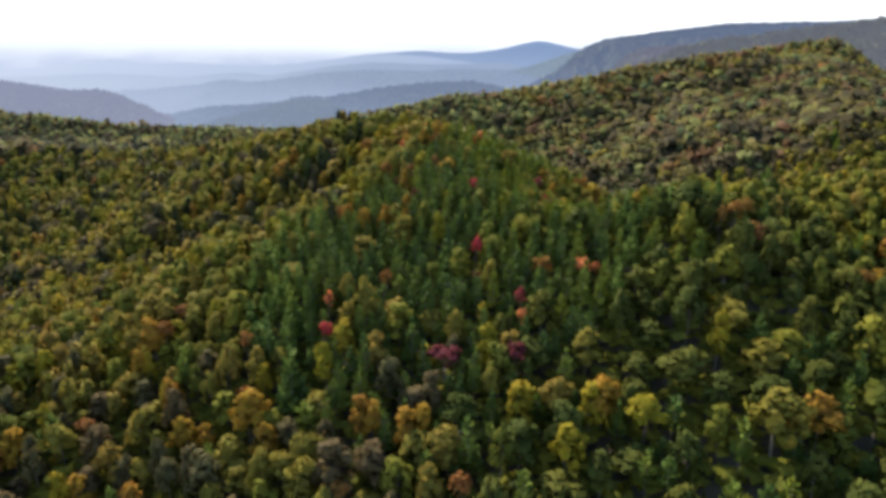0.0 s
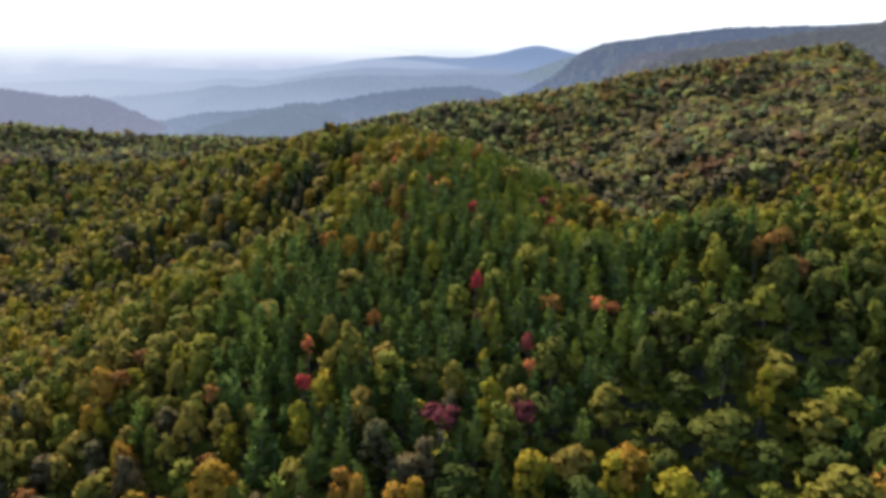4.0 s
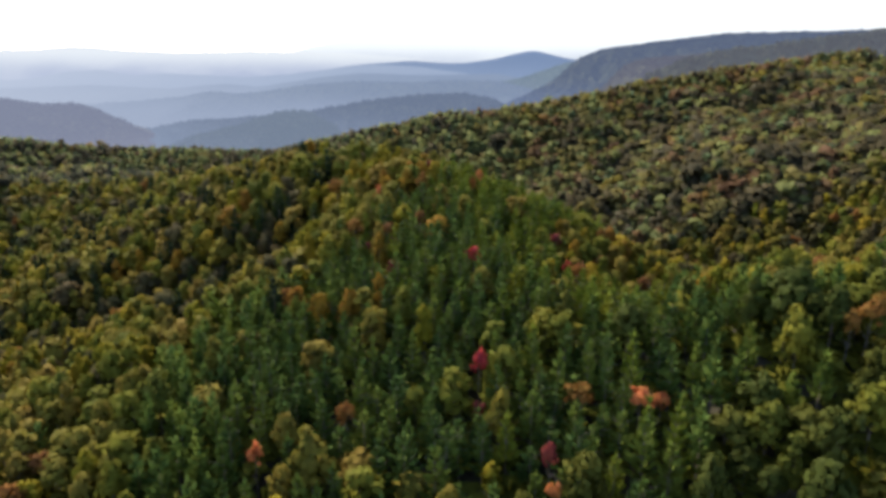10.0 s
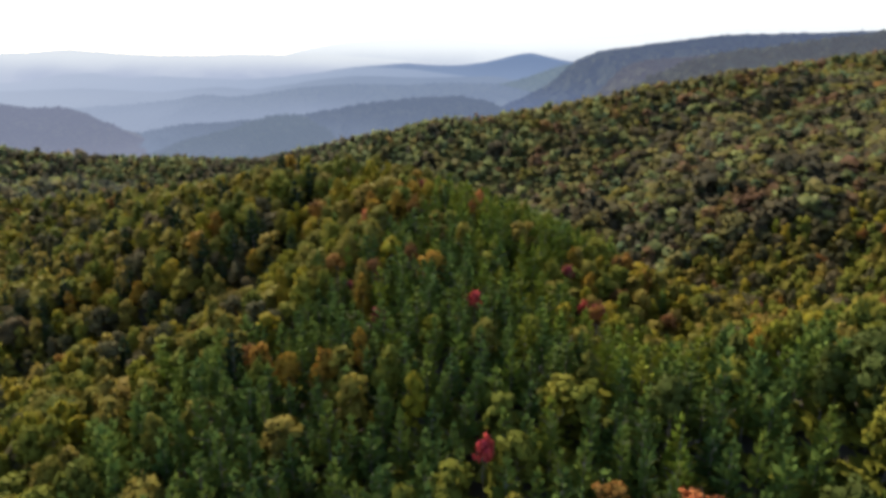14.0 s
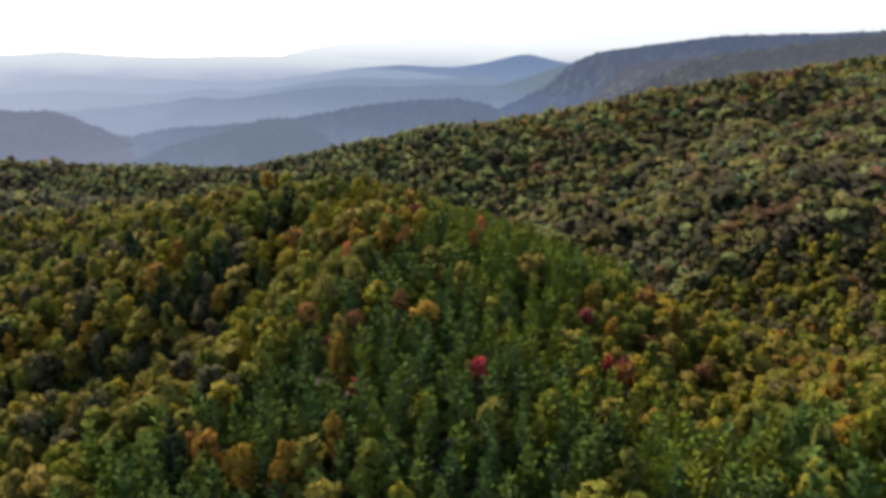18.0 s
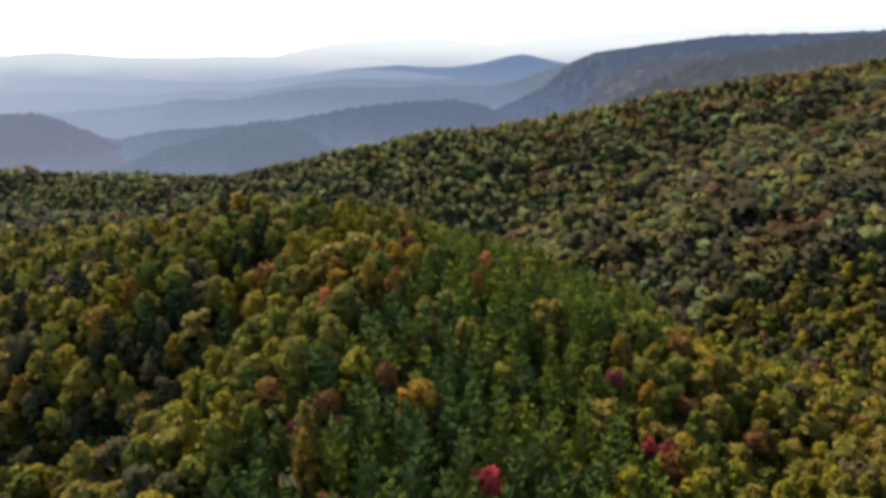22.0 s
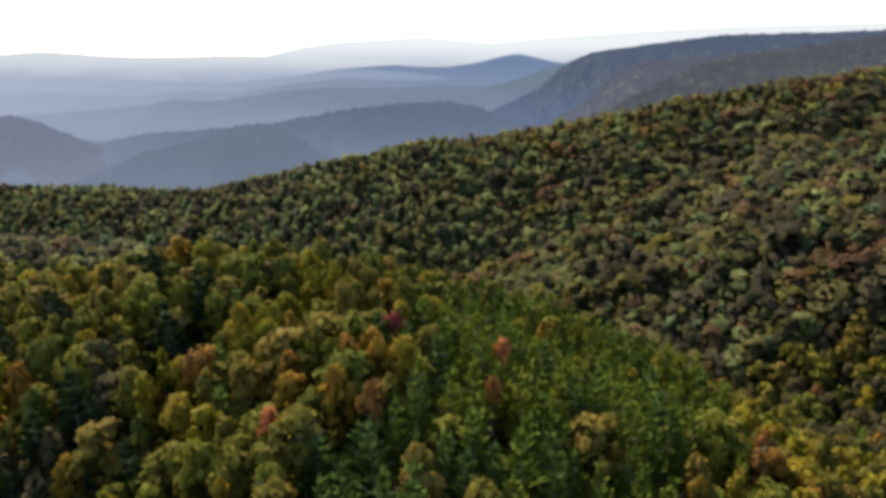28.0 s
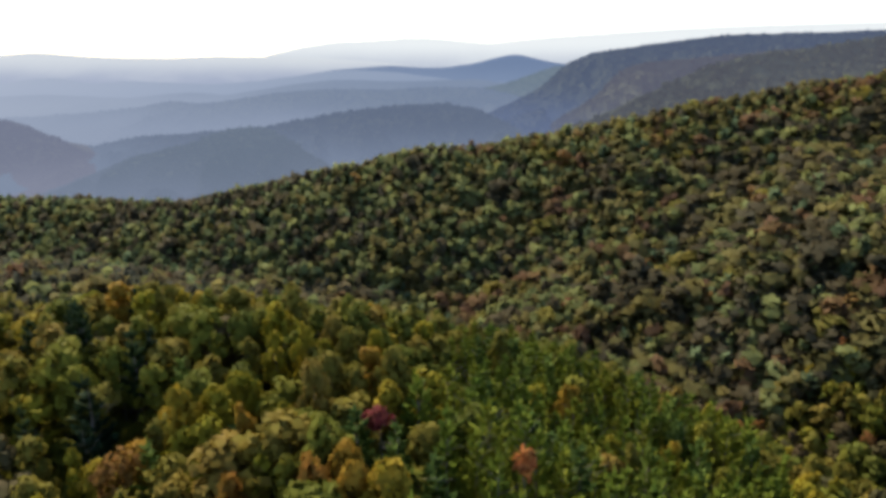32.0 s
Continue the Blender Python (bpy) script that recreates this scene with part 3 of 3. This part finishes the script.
def pine_share(x, y):
    """Pines hold the spine and the east flank of the near hill; elsewhere only a few."""
    west = np.interp(y, [125, 150, 180, 200, 225, 235, 250, 290, 340, 385], [-20, -46, -58, -64, -60, -40, -26, -8, 0, 6])
    east = np.interp(y, [125, 150, 180, 212, 236, 258, 285, 310, 335, 385], [0, 20, 52, 72, 58, 31, 38, 52, 68, 72])
    inside = np.clip((x - west) / 12 + 0.5, 0, 1) * np.clip((east - x) / 14 + 0.5, 0, 1) * np.clip((y - 118) / 62, 0, 1) * np.clip((388 - y) / 12, 0, 1)
    # near-black hemlocks thicken along the gully to paint in its shade
    away, depth = crest_distance(x, y, GULLY)
    hollow = np.exp(-(away / 11) ** 2) * np.clip(depth / 12, 0, 1) * np.clip((x + 135) / 20, 0, 1)
    return np.where(x < -45, 0.02 + 0.13 * np.clip((y - 285) / 20, 0, 1), 0.06) + 0.7 * hollow + np.interp(y, [240, 270], [0.92, 0.82]) * inside * np.clip(0.88 + 0.4 * waves(x, y, 38, 23, 2) + 0.3 * np.clip((y - 250) / 30, 0, 1), 0.25, 1)


def mix_of(x, y):
    """Shares of the broadleaf colours: yellower to the west, browner on the second ridge."""
    n = waves(x, y, 60, 31, 3)
    far = np.clip((y - 392) / 45, 0, 1)
    west = np.clip((-x - 20) / 70, 0, 1) * (1 - far)
    green = 0.40 + 0.30 * n - 0.12 * west
    olive = 0.36 + 0.12 * far - 0.1 * n + 0.12 * west
    yellow = 0.10 - 0.03 * west - 0.05 * far
    orange = 0.006
    rust = 0.008 + 0.07 * far - 0.02 * n
    crest = np.clip((y - 250) / 40, 0, 1) * np.clip((350 - y) / 15, 0, 1)
    yellow, orange, rust, green = yellow + 0.20 * crest, orange + 0.01 * crest, rust, green - 0.04 * crest
    front = np.clip((175 - y) / 20, 0, 1) * np.clip((y - 70) / 20, 0, 1) * np.clip((20 - x) / 30, 0, 1)
    orange, rust, yellow, green = orange + 0.03 * front, rust + 0.09 * front, yellow - 0.03 * front, green - 0.12 * front
    # warm scrub on the east flank of the near hill
    warm = np.clip((x - np.interp(y, [220, 236, 258, 285, 310, 335, 385], [74, 58, 30, 37, 52, 68, 72])) / 8, 0, 1) * np.clip((y - 225) / 15, 0, 1) * np.clip((400 - y) / 40, 0, 1)
    dull = np.clip((x - np.interp(y, [300, 330, 400], [150, 106, 70])) / 12, 0, 1) * np.clip((y - 300) / 15, 0, 1)
    warm = warm * (1 - dull)
    green, yellow, orange, rust = green - 0.16 * warm, yellow + 0.09 * warm, orange + 0.02 * warm, rust + 0.06 * warm
    # lit: yellower trees along the spur crest, painting in its sunlit edge
    near_spur, _ = crest_distance(x, y, CREST_G)
    lit = np.exp(-(near_spur / 11) ** 2)
    # brown: gully's far wall, browner trees plus dusky leaves painted in for shade
    brown = np.clip((-x - 40) / 40, 0, 1) * np.clip((y - 258) / 10, 0, 1) * np.clip((316 - y) / 16, 0, 1)
    green, yellow, orange = green - 0.2 * lit - 0.12 * brown, yellow + 0.25 * lit - 0.12 * brown, orange + 0.04 * lit
    olive = olive + 0.1 * brown
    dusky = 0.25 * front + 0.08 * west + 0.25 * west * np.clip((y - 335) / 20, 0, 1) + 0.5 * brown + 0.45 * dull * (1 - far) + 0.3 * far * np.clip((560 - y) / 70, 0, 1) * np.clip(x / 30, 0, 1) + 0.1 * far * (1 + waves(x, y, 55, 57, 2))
    # the west end of the second ridge stays greener
    green, rust = green - 0.14 * far * np.clip((x - 20) / 60, 0, 1), rust + 0.06 * far * np.clip((x - 20) / 60, 0, 1)
    green, olive = green + 0.28 * np.clip((x - 8) / 20, 0, 1) * np.clip((238 - y) / 15, 0, 1), olive - 0.14 * np.clip((x - 8) / 20, 0, 1) * np.clip((238 - y) / 15, 0, 1)
    shady = np.clip((x - 15) / 20, 0, 1) * np.clip((215 - y) / 25, 0, 1)
    green, yellow, olive = green + 0.2 * shady, yellow - 0.06 * shady, olive - 0.08 * shady
    # greener, greyer leaf colours put in for haze over the ridge's west end
    cool = far * np.clip((60 - x) / 120, 0, 1) * np.clip((y - 520) / 40, 0, 1)
    green, olive, rust = green + 0.3 * cool, olive - 0.24 * cool, rust - 0.06 * cool
    yellow, orange, dusky = yellow - 0.2 * cool, orange - 0.05 * cool, dusky + 0.25 * cool + 0.5 * cool * np.clip(-x / 120, 0, 1)
    # yellow and orange leaves put in for the backlit ridge crest
    rim = np.clip((y - 585) / 20, 0, 1) * np.clip((x - 30) / 60, 0, 1)
    yellow, orange = yellow + 0.16 * rim, orange + 0.07 * rim
    dusky = dusky + 0.55 * far * np.clip((x - 70) / 60, 0, 1) * np.clip((640 - y) / 60, 0, 1)
    s = np.clip(np.stack([green, olive, yellow, orange, rust, dusky], -1), 0.004, None)
    return s / s.sum(-1, keepdims=True)


def kinds_at(x, y, r, patch=0.5):
    """A kind of broadleaf tree for each place. patch: how far neighbours of like colour keep together."""
    drift = r.uniform(size=len(x)) * (1 - patch) + patch * (0.5 + 0.5 * waves(x, y, 46, 83, 3))
    level = np.empty(len(x))
    level[np.argsort(drift)] = (np.arange(len(x)) + 0.5) / len(x)
    share = np.cumsum(mix_of(x, y)[:, [5, 0, 1, 2, 3, 4]], -1)
    pick = (level[:, None] > share).sum(-1).clip(0, 5)
    return np.array(["dusky", "green", "olive", "yellow", "orange", "rust"], dtype="U12")[pick]


def scatter(x0, x1, y0, y1, gap, seed):
    r = np.random.RandomState(seed)
    gx, gy = np.meshgrid(np.arange(x0, x1, gap), np.arange(y0, y1, gap * 0.87))
    gx = gx + (np.arange(gx.shape[0]) % 2)[:, None] * gap / 2
    x, y = gx.ravel() + r.uniform(-0.36, 0.36, gx.size) * gap, gy.ravel() + r.uniform(-0.36, 0.36, gx.size) * gap
    return x, y, r


def plant():
    """All trees as rows (x, y, kind, height, width, turn, tint)."""
    x, y, r = scatter(-360, 340, 92, 435, 3.0, 5)
    seen = np.abs(x) < 0.76 * y + 24
    x, y = x[seen], y[seen]
    pine = r.uniform(size=len(x)) < pine_share(x, y)
    # broadleaf trees stand wider apart: thin them out by dominance
    rank = r.uniform(size=len(x))
    cell = {}
    for k in np.argsort(rank):
        cell.setdefault((int(x[k] // 9), int(y[k] // 9)), []).append(k)
    keep = np.zeros(len(x), bool)
    extra = r.uniform(3.9, 7.6, len(x)) * (1 + 0.35 * np.clip((165 - y) / 30, 0, 1)) * (1 + 0.16 * np.clip((x - 8) / 15, 0, 1) * np.clip((172 - y) / 15, 0, 1))
    spots = [spot[:2] for group in STANDOUT.values() for spot in group]
    sx, sy = np.array(spots).T
    clear = np.min(np.hypot(x[:, None] - sx, y[:, None] - sy), axis=1) > 2.7
    for k in np.argsort(rank):
        if not clear[k]:
            continue
        if pine[k]:
            need = 3.4
        else:
            need = extra[k] * (0.98 if y[k] < 165 and x[k] > 15 else 0.78 if y[k] < 172 else np.interp(abs(x[k]), [100, 140], [0.8, 0.68]))
        ci, cj = int(x[k] // 9), int(y[k] // 9)
        ok = True
        for i in (ci - 1, ci, ci + 1):
            for j in (cj - 1, cj, cj + 1):
                for o in cell.get((i, j), ()):
                    if keep[o] and (x[o] - x[k]) ** 2 + (y[o] - y[k]) ** 2 < (need if pine[o] == pine[k] else 0.5 * (need + 3.6)) ** 2:
                        ok = False
                        break
        keep[k] = ok
    x, y, pine = x[keep], y[keep], pine[keep]
    names = kinds_at(x, y, r, 0.4)
    # share of green and olive trees swapped for the darker deep palette
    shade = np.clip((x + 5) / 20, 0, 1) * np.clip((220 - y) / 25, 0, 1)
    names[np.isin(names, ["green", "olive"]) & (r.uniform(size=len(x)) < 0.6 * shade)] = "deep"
    names[pine] = "pine"
    names[pine & (x < -42) & (y > 240)] = "hemlock"
    names[pine & ((x >= -42) | (y <= 240)) & (r.uniform(size=len(x)) < np.clip((y - 190) / 75, 0.10, 0.85) * np.clip((x + 10) / 35 + np.clip((y - 270) / 30, 0, 1), 0.15, 1))] = "young_pine"
    n = len(x)
    tall = np.where(pine & (x < -42), 1.1, 1.0) * np.where(pine, r.uniform(0.72, 1.08, n), r.uniform(0.72, 1.1, n)) * np.where(y < 175, r.uniform(0.72, 1.22, n), 1.0)
    slim = r.uniform(0.75, 1.15, n)
    broad = np.where(names == "rust", 0.95, extra[keep] / np.where(y < 172, 7.4, 6.5)) * r.uniform(0.9, 1.1, n)
    broad = broad * np.where(names == "orange", 0.85, np.where(names == "yellow", 0.86, 1.0))
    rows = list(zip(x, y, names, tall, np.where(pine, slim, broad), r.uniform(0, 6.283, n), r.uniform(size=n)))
    for kind, group in STANDOUT.items():
        for px, py, wide, *top in group:
            h = {"pine": 1.2, "hemlock": 1.2, "orange": 0.97}.get(kind, 1.0) * r.uniform(0.96, 1.06)
            if top:
                h = (top[0] - float(ground_z(px, py))) / 13.2
            rows.append((px, py, kind, h, wide * (0.78 if kind == "orange" else 1.0), r.uniform(0, 6.283), r.uniform()))
    return rows


TREES = plant()
# young_pine: the lighter young pines, filed under fir
NAMES = {"dusky": ("dusky_tree", "tree"), "pine": ("pine_tree", "pine"), "hemlock": ("hemlock_tree", "hemlock"), "young_pine": ("young_pine_tree", "fir"), "green": ("oak_tree", "tree"), "deep": ("deep_green_tree", "tree"), "olive": ("hickory_tree", "tree"), "yellow": ("poplar_tree", "tree"),
         "orange": ("beech_tree", "tree"), "rust": ("chestnut_tree", "tree"), "salmon": ("maple_tree", "tree"), "red": ("maple_tree", "tree"),
         "crimson": ("maple_tree", "tree"), "purple": ("dogwood_tree", "tree")}
LABELS = {"dusky": "dull brown-green tree, its leaves partly darkened to stand for shade",
          "hemlock": "almost black-green hemlock standing above yellowing trees",
          "pine": "dark green pine with a ragged pointed crown", "young_pine": "bright yellow-green young pine with upturned boughs", "green": "green broadleaf tree with a heaped rounded crown",
          "deep": "deep green broadleaf tree with a heavy rounded crown",
          "olive": "olive broadleaf tree beginning to turn brown", "yellow": "yellow-green broadleaf tree in early autumn leaf",
          "orange": "golden orange autumn tree with a rounded crown", "rust": "rust-brown autumn tree among green woods",
          "salmon": "salmon-orange autumn maple among green trees", "red": "small bright red maple among dark pines",
          "crimson": "dull crimson maple on the wooded slope", "purple": "purple-red broadleaf tree beside a green crown"}
MESHES = {}


def near_mesh(kind, k):
    shape = "pine" if kind in CONIFERS else "tuft" if kind in ("red", "purple", "crimson", "salmon", "rust") else "broad"
    if (kind, k) not in MESHES:
        c = CROWN_NEAR[shape][k]
        v, q = TRUNK_NEAR["pine" if shape == "pine" else "broad"][k]
        if ("trunk", shape, k) not in MESHES:
            MESHES["trunk", shape, k] = mesh_from("trunk", v, q, [BARK], smooth=True)
        c, nor = leaf_normals(c, 0.3 if shape == "pine" else 0.5)
        MESHES[kind, k] = (mesh_from("crown", c, quads_of(c), [LEAF[kind]], normals=nor), MESHES["trunk", shape, k])
    return MESHES[kind, k]


def grow(x, y, kind, h, w, turn, tint):
    crown_mesh, trunk_mesh = near_mesh(kind, int(tint * 997) % SHAPES)
    name, category = NAMES[kind]
    tree = new(name)
    tree.empty_display_size = 0.5
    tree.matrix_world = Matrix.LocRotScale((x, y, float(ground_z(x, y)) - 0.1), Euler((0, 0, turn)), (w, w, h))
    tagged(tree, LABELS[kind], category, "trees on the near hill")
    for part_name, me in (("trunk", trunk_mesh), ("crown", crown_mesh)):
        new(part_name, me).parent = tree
    return tree


def bare_tree(x, y, h, seed):
    """A leafless pale tree: trunk, boughs and fine twigs."""
    r = np.random.RandomState(seed)
    tree = new("bare_tree")
    tree.matrix_world = Matrix.LocRotScale((x, y, float(ground_z(x, y)) - 0.1), None, (h, h, h))
    tagged(tree, "leafless pale grey tree among green crowns", "tree", "trees on the near hill")
    v, q = joined([tube((0, 0, -1), (0.1, 0, 7), 0.2, 0.13), tube((0.1, 0, 7), (-0.1, 0.2, 14.5), 0.13, 0.03)])
    new("trunk", mesh_from("trunk", v, q, [BARK_PALE], smooth=True)).parent = tree
    for _ in range(11):
        z, a, ln_ = r.uniform(6.5, 13), r.uniform(0, 6.283), r.uniform(1.6, 3.4)
        e = np.array([math.cos(a) * ln_, math.sin(a) * ln_, z + ln_ * r.uniform(0.5, 1.0)])
        pieces = [tube((0, 0.05, z), e, 0.09, 0.025, 5)]
        for _ in range(6):
            f = r.uniform(0.35, 1)
            b = np.array([0, 0.05, z]) * (1 - f) + e * f
            pieces.append(tube(b, b + r.normal(0, 0.5, 3) + [0, 0, 0.7], 0.04, 0.012, 4))
        v, q = joined(pieces)
        new("bough", mesh_from("bough", v, q, [BARK_PALE], smooth=True)).parent = tree


def woodland(name, rows, crowns, label, leaves, soft_share=0.5):
    """Trees too many to count, in one mesh with their trunks."""
    vs, qs, mi, ti, ns, n = [], [], [], [], [], 0
    crowns = {k: [leaf_normals(c, 0.4 if k == "pine" else soft_share) for c in group] for k, group in crowns.items()}
    used = [k for k in KINDS if any(r[2] == k for r in rows)]
    gz = ground_z(np.array([r[0] for r in rows]), np.array([r[1] for r in rows]))
    tv, tq = tube((0, 0, -1.0), (0.1, 0, 11.0), 0.22, 0.06, 4)
    tn = tv * [1, 1, 0] + [0, 0, 0.01]
    tn /= np.linalg.norm(tn, axis=1, keepdims=True)
    for (x, y, kind, h, w, turn, tint), z in zip(rows, gz):
        group = crowns["pine" if kind in CONIFERS else "broad"]
        c, nor = group[int(tint * 997) % len(group)]
        nor = np.concatenate([nor, tn])
        v = np.concatenate([c, tv])
        q = np.concatenate([quads_of(c), tq + len(c)])
        ca, sa = math.cos(turn), math.sin(turn)
        vs.append(np.stack([(v[:, 0] * ca - v[:, 1] * sa) * w + x, (v[:, 0] * sa + v[:, 1] * ca) * w + y, v[:, 2] * h + z], -1))
        ns.append(np.stack([nor[:, 0] * ca - nor[:, 1] * sa, nor[:, 0] * sa + nor[:, 1] * ca, nor[:, 2]], -1))
        qs.append(q + n)
        mi.append(np.concatenate([np.full(len(c) // 4, used.index(kind)), np.full(len(tq), len(used))]))
        ti.append(np.full(len(v), tint))
        n += len(v)
    me = mesh_from(name, np.concatenate(vs), np.concatenate(qs), [leaves[k] for k in used] + [BARK], np.concatenate(mi), np.concatenate(ti), normals=np.concatenate(ns))
    return tagged(new(name, me), label, "woods", kind="stuff")


# The trees nearest to the flight line stand singly; past 300 of a kind they merge into the woods.
order = sorted(range(len(TREES)), key=lambda k: abs(TREES[k][0]) * 1.3 + 0.35 * abs(TREES[k][1] - 205))
count, single, rest = {}, [], []
special = len(TREES) - sum(len(g) for g in STANDOUT.values())
for k in order:
    kind = TREES[k][2]
    if k >= special or count.get(kind, 0) < 290:
        count[kind] = count.get(kind, 0) + 1
        single.append(TREES[k])
    else:
        rest.append(TREES[k])
woodland("woods_near", rest, CROWN_MID, "mixed autumn woods of green, olive and yellow crowns", LEAF_FAR)

fx, fy, fr = scatter(-600, 420, 430, 690, 5.5, 6)
inside = (np.abs(fx) < 0.76 * fy + 24) & (fr.uniform(size=len(fx)) < np.interp(fx, [20, 120], [0.95, 0.66]))
fx, fy = fx[inside], fy[inside]
fname = kinds_at(fx, fy, fr, 0.6)
fname[fr.uniform(size=len(fx)) < 0.06 + 0.3 * np.clip((20 - fx) / 180, 0, 1) * np.clip((fy - 545) / 40, 0, 1) + 0.45 * np.clip((fy - 500) / 40, 0, 1) * np.clip(waves(fx, fy, 75, 77, 2), 0, 1)] = "pine"
bulk = fr.uniform(size=len(fx)) ** 1.6
far_rows = [(a, b, n, (0.92 + 0.06 * u if 600 < b < 655 else (0.84 + 0.24 * u) * fr.uniform(0.86, 1.16)), (0.72 + 0.6 * u) * (1.25 if n == "pine" else 1.0) * np.interp(a, [20, 120], [0.95, 1.3]) * (0.8 if 600 < b < 655 else 1.0), fr.uniform(0, 6.283), fr.uniform()) for a, b, n, u in zip(fx, fy, fname, bulk)]
# lower trees close the gaps between the crowns
ux, uy, ur = scatter(-600, 420, 430, 690, 5.5, 16)
between = (np.abs(ux) < 0.76 * uy + 24) & (uy < 656)
ux, uy = ux[between] + 2.4, uy[between] + 2.4
uname = kinds_at(ux, uy, ur, 0.6)
far_rows += [(a, b, n, ur.uniform(0.84 if 600 < b < 655 else 0.76, 0.94), ur.uniform(0.7, 1.0), ur.uniform(0, 6.283), ur.uniform()) for a, b, n in zip(ux, uy, uname)]
# grey hemlock and dusky leaf colours stand in for haze on this hill
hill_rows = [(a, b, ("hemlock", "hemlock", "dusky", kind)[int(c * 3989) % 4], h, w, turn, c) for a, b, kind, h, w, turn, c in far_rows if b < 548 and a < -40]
woodland("woods_west_hill", hill_rows, CROWN_FAR, "woods on a low western hill, leaves greyed to stand for haze", LEAF_RIDGE_HAZE, 0.82)
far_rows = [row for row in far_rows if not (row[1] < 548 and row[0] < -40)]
woodland("woods_ridge", far_rows, CROWN_FAR, "olive and brown autumn woods on the second ridge", LEAF_RIDGE_HAZE, 0.82)
bx, by, br = scatter(-360, 340, 92, 435, 4.4, 9)
low = np.abs(bx) < 0.76 * by + 20
bx, by = bx[low], by[low]
bz = ground_z(bx, by)
brush = [broadleaf_crown(rng, 11, 2.9, 6.0, 2.4, 0.2) for _ in range(6)]
bv = np.concatenate([brush[k % 6] * (w, w, h) + (x, y, z) for k, (x, y, z, w, h) in enumerate(zip(bx, by, bz, br.uniform(0.8, 1.3, len(bx)), br.uniform(0.35, 0.75, len(bx))))])
under = mesh_from("brush", bv, quads_of(bv), [LEAF_FAR["green"]], tint=np.repeat(br.uniform(size=len(bx)), len(brush[0])))
tagged(new("brush", under), "shaded green saplings and brush under the trees", "undergrowth", kind="stuff")
# The woods go on behind and beside the flight.
ox, oy, orr = scatter(-420, 400, -130, 640, 8.0, 12)
beyond = (np.abs(ox) >= 0.76 * oy + 24) | (oy < 92)
beyond &= (np.abs(ox) < 0.9 * np.abs(oy) + 200) & ((np.abs(ox) < 300) | (oy > 300))
ox, oy = ox[beyond], oy[beyond]
oname = kinds_at(ox, oy, orr)
outer = [(a, b, n, orr.uniform(0.75, 1.1), orr.uniform(0.9, 1.5), orr.uniform(0, 6.283), orr.uniform()) for a, b, n in zip(ox, oy, oname)]
woodland("woods_outer", outer, {"broad": [broad_shape(k, 44, 3.4, 7, (0.4, 0.6)) for k in range(8)], "pine": CROWN_FAR["pine"]},
         "green and olive autumn woods round the hill", LEAF_FAR)
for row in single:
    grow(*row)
for k, (x, y) in enumerate([(-24, 262), (-21, 266), (-19, 279), (-88, 330)]):
    bare_tree(x, y, 0.92, 300 + k)
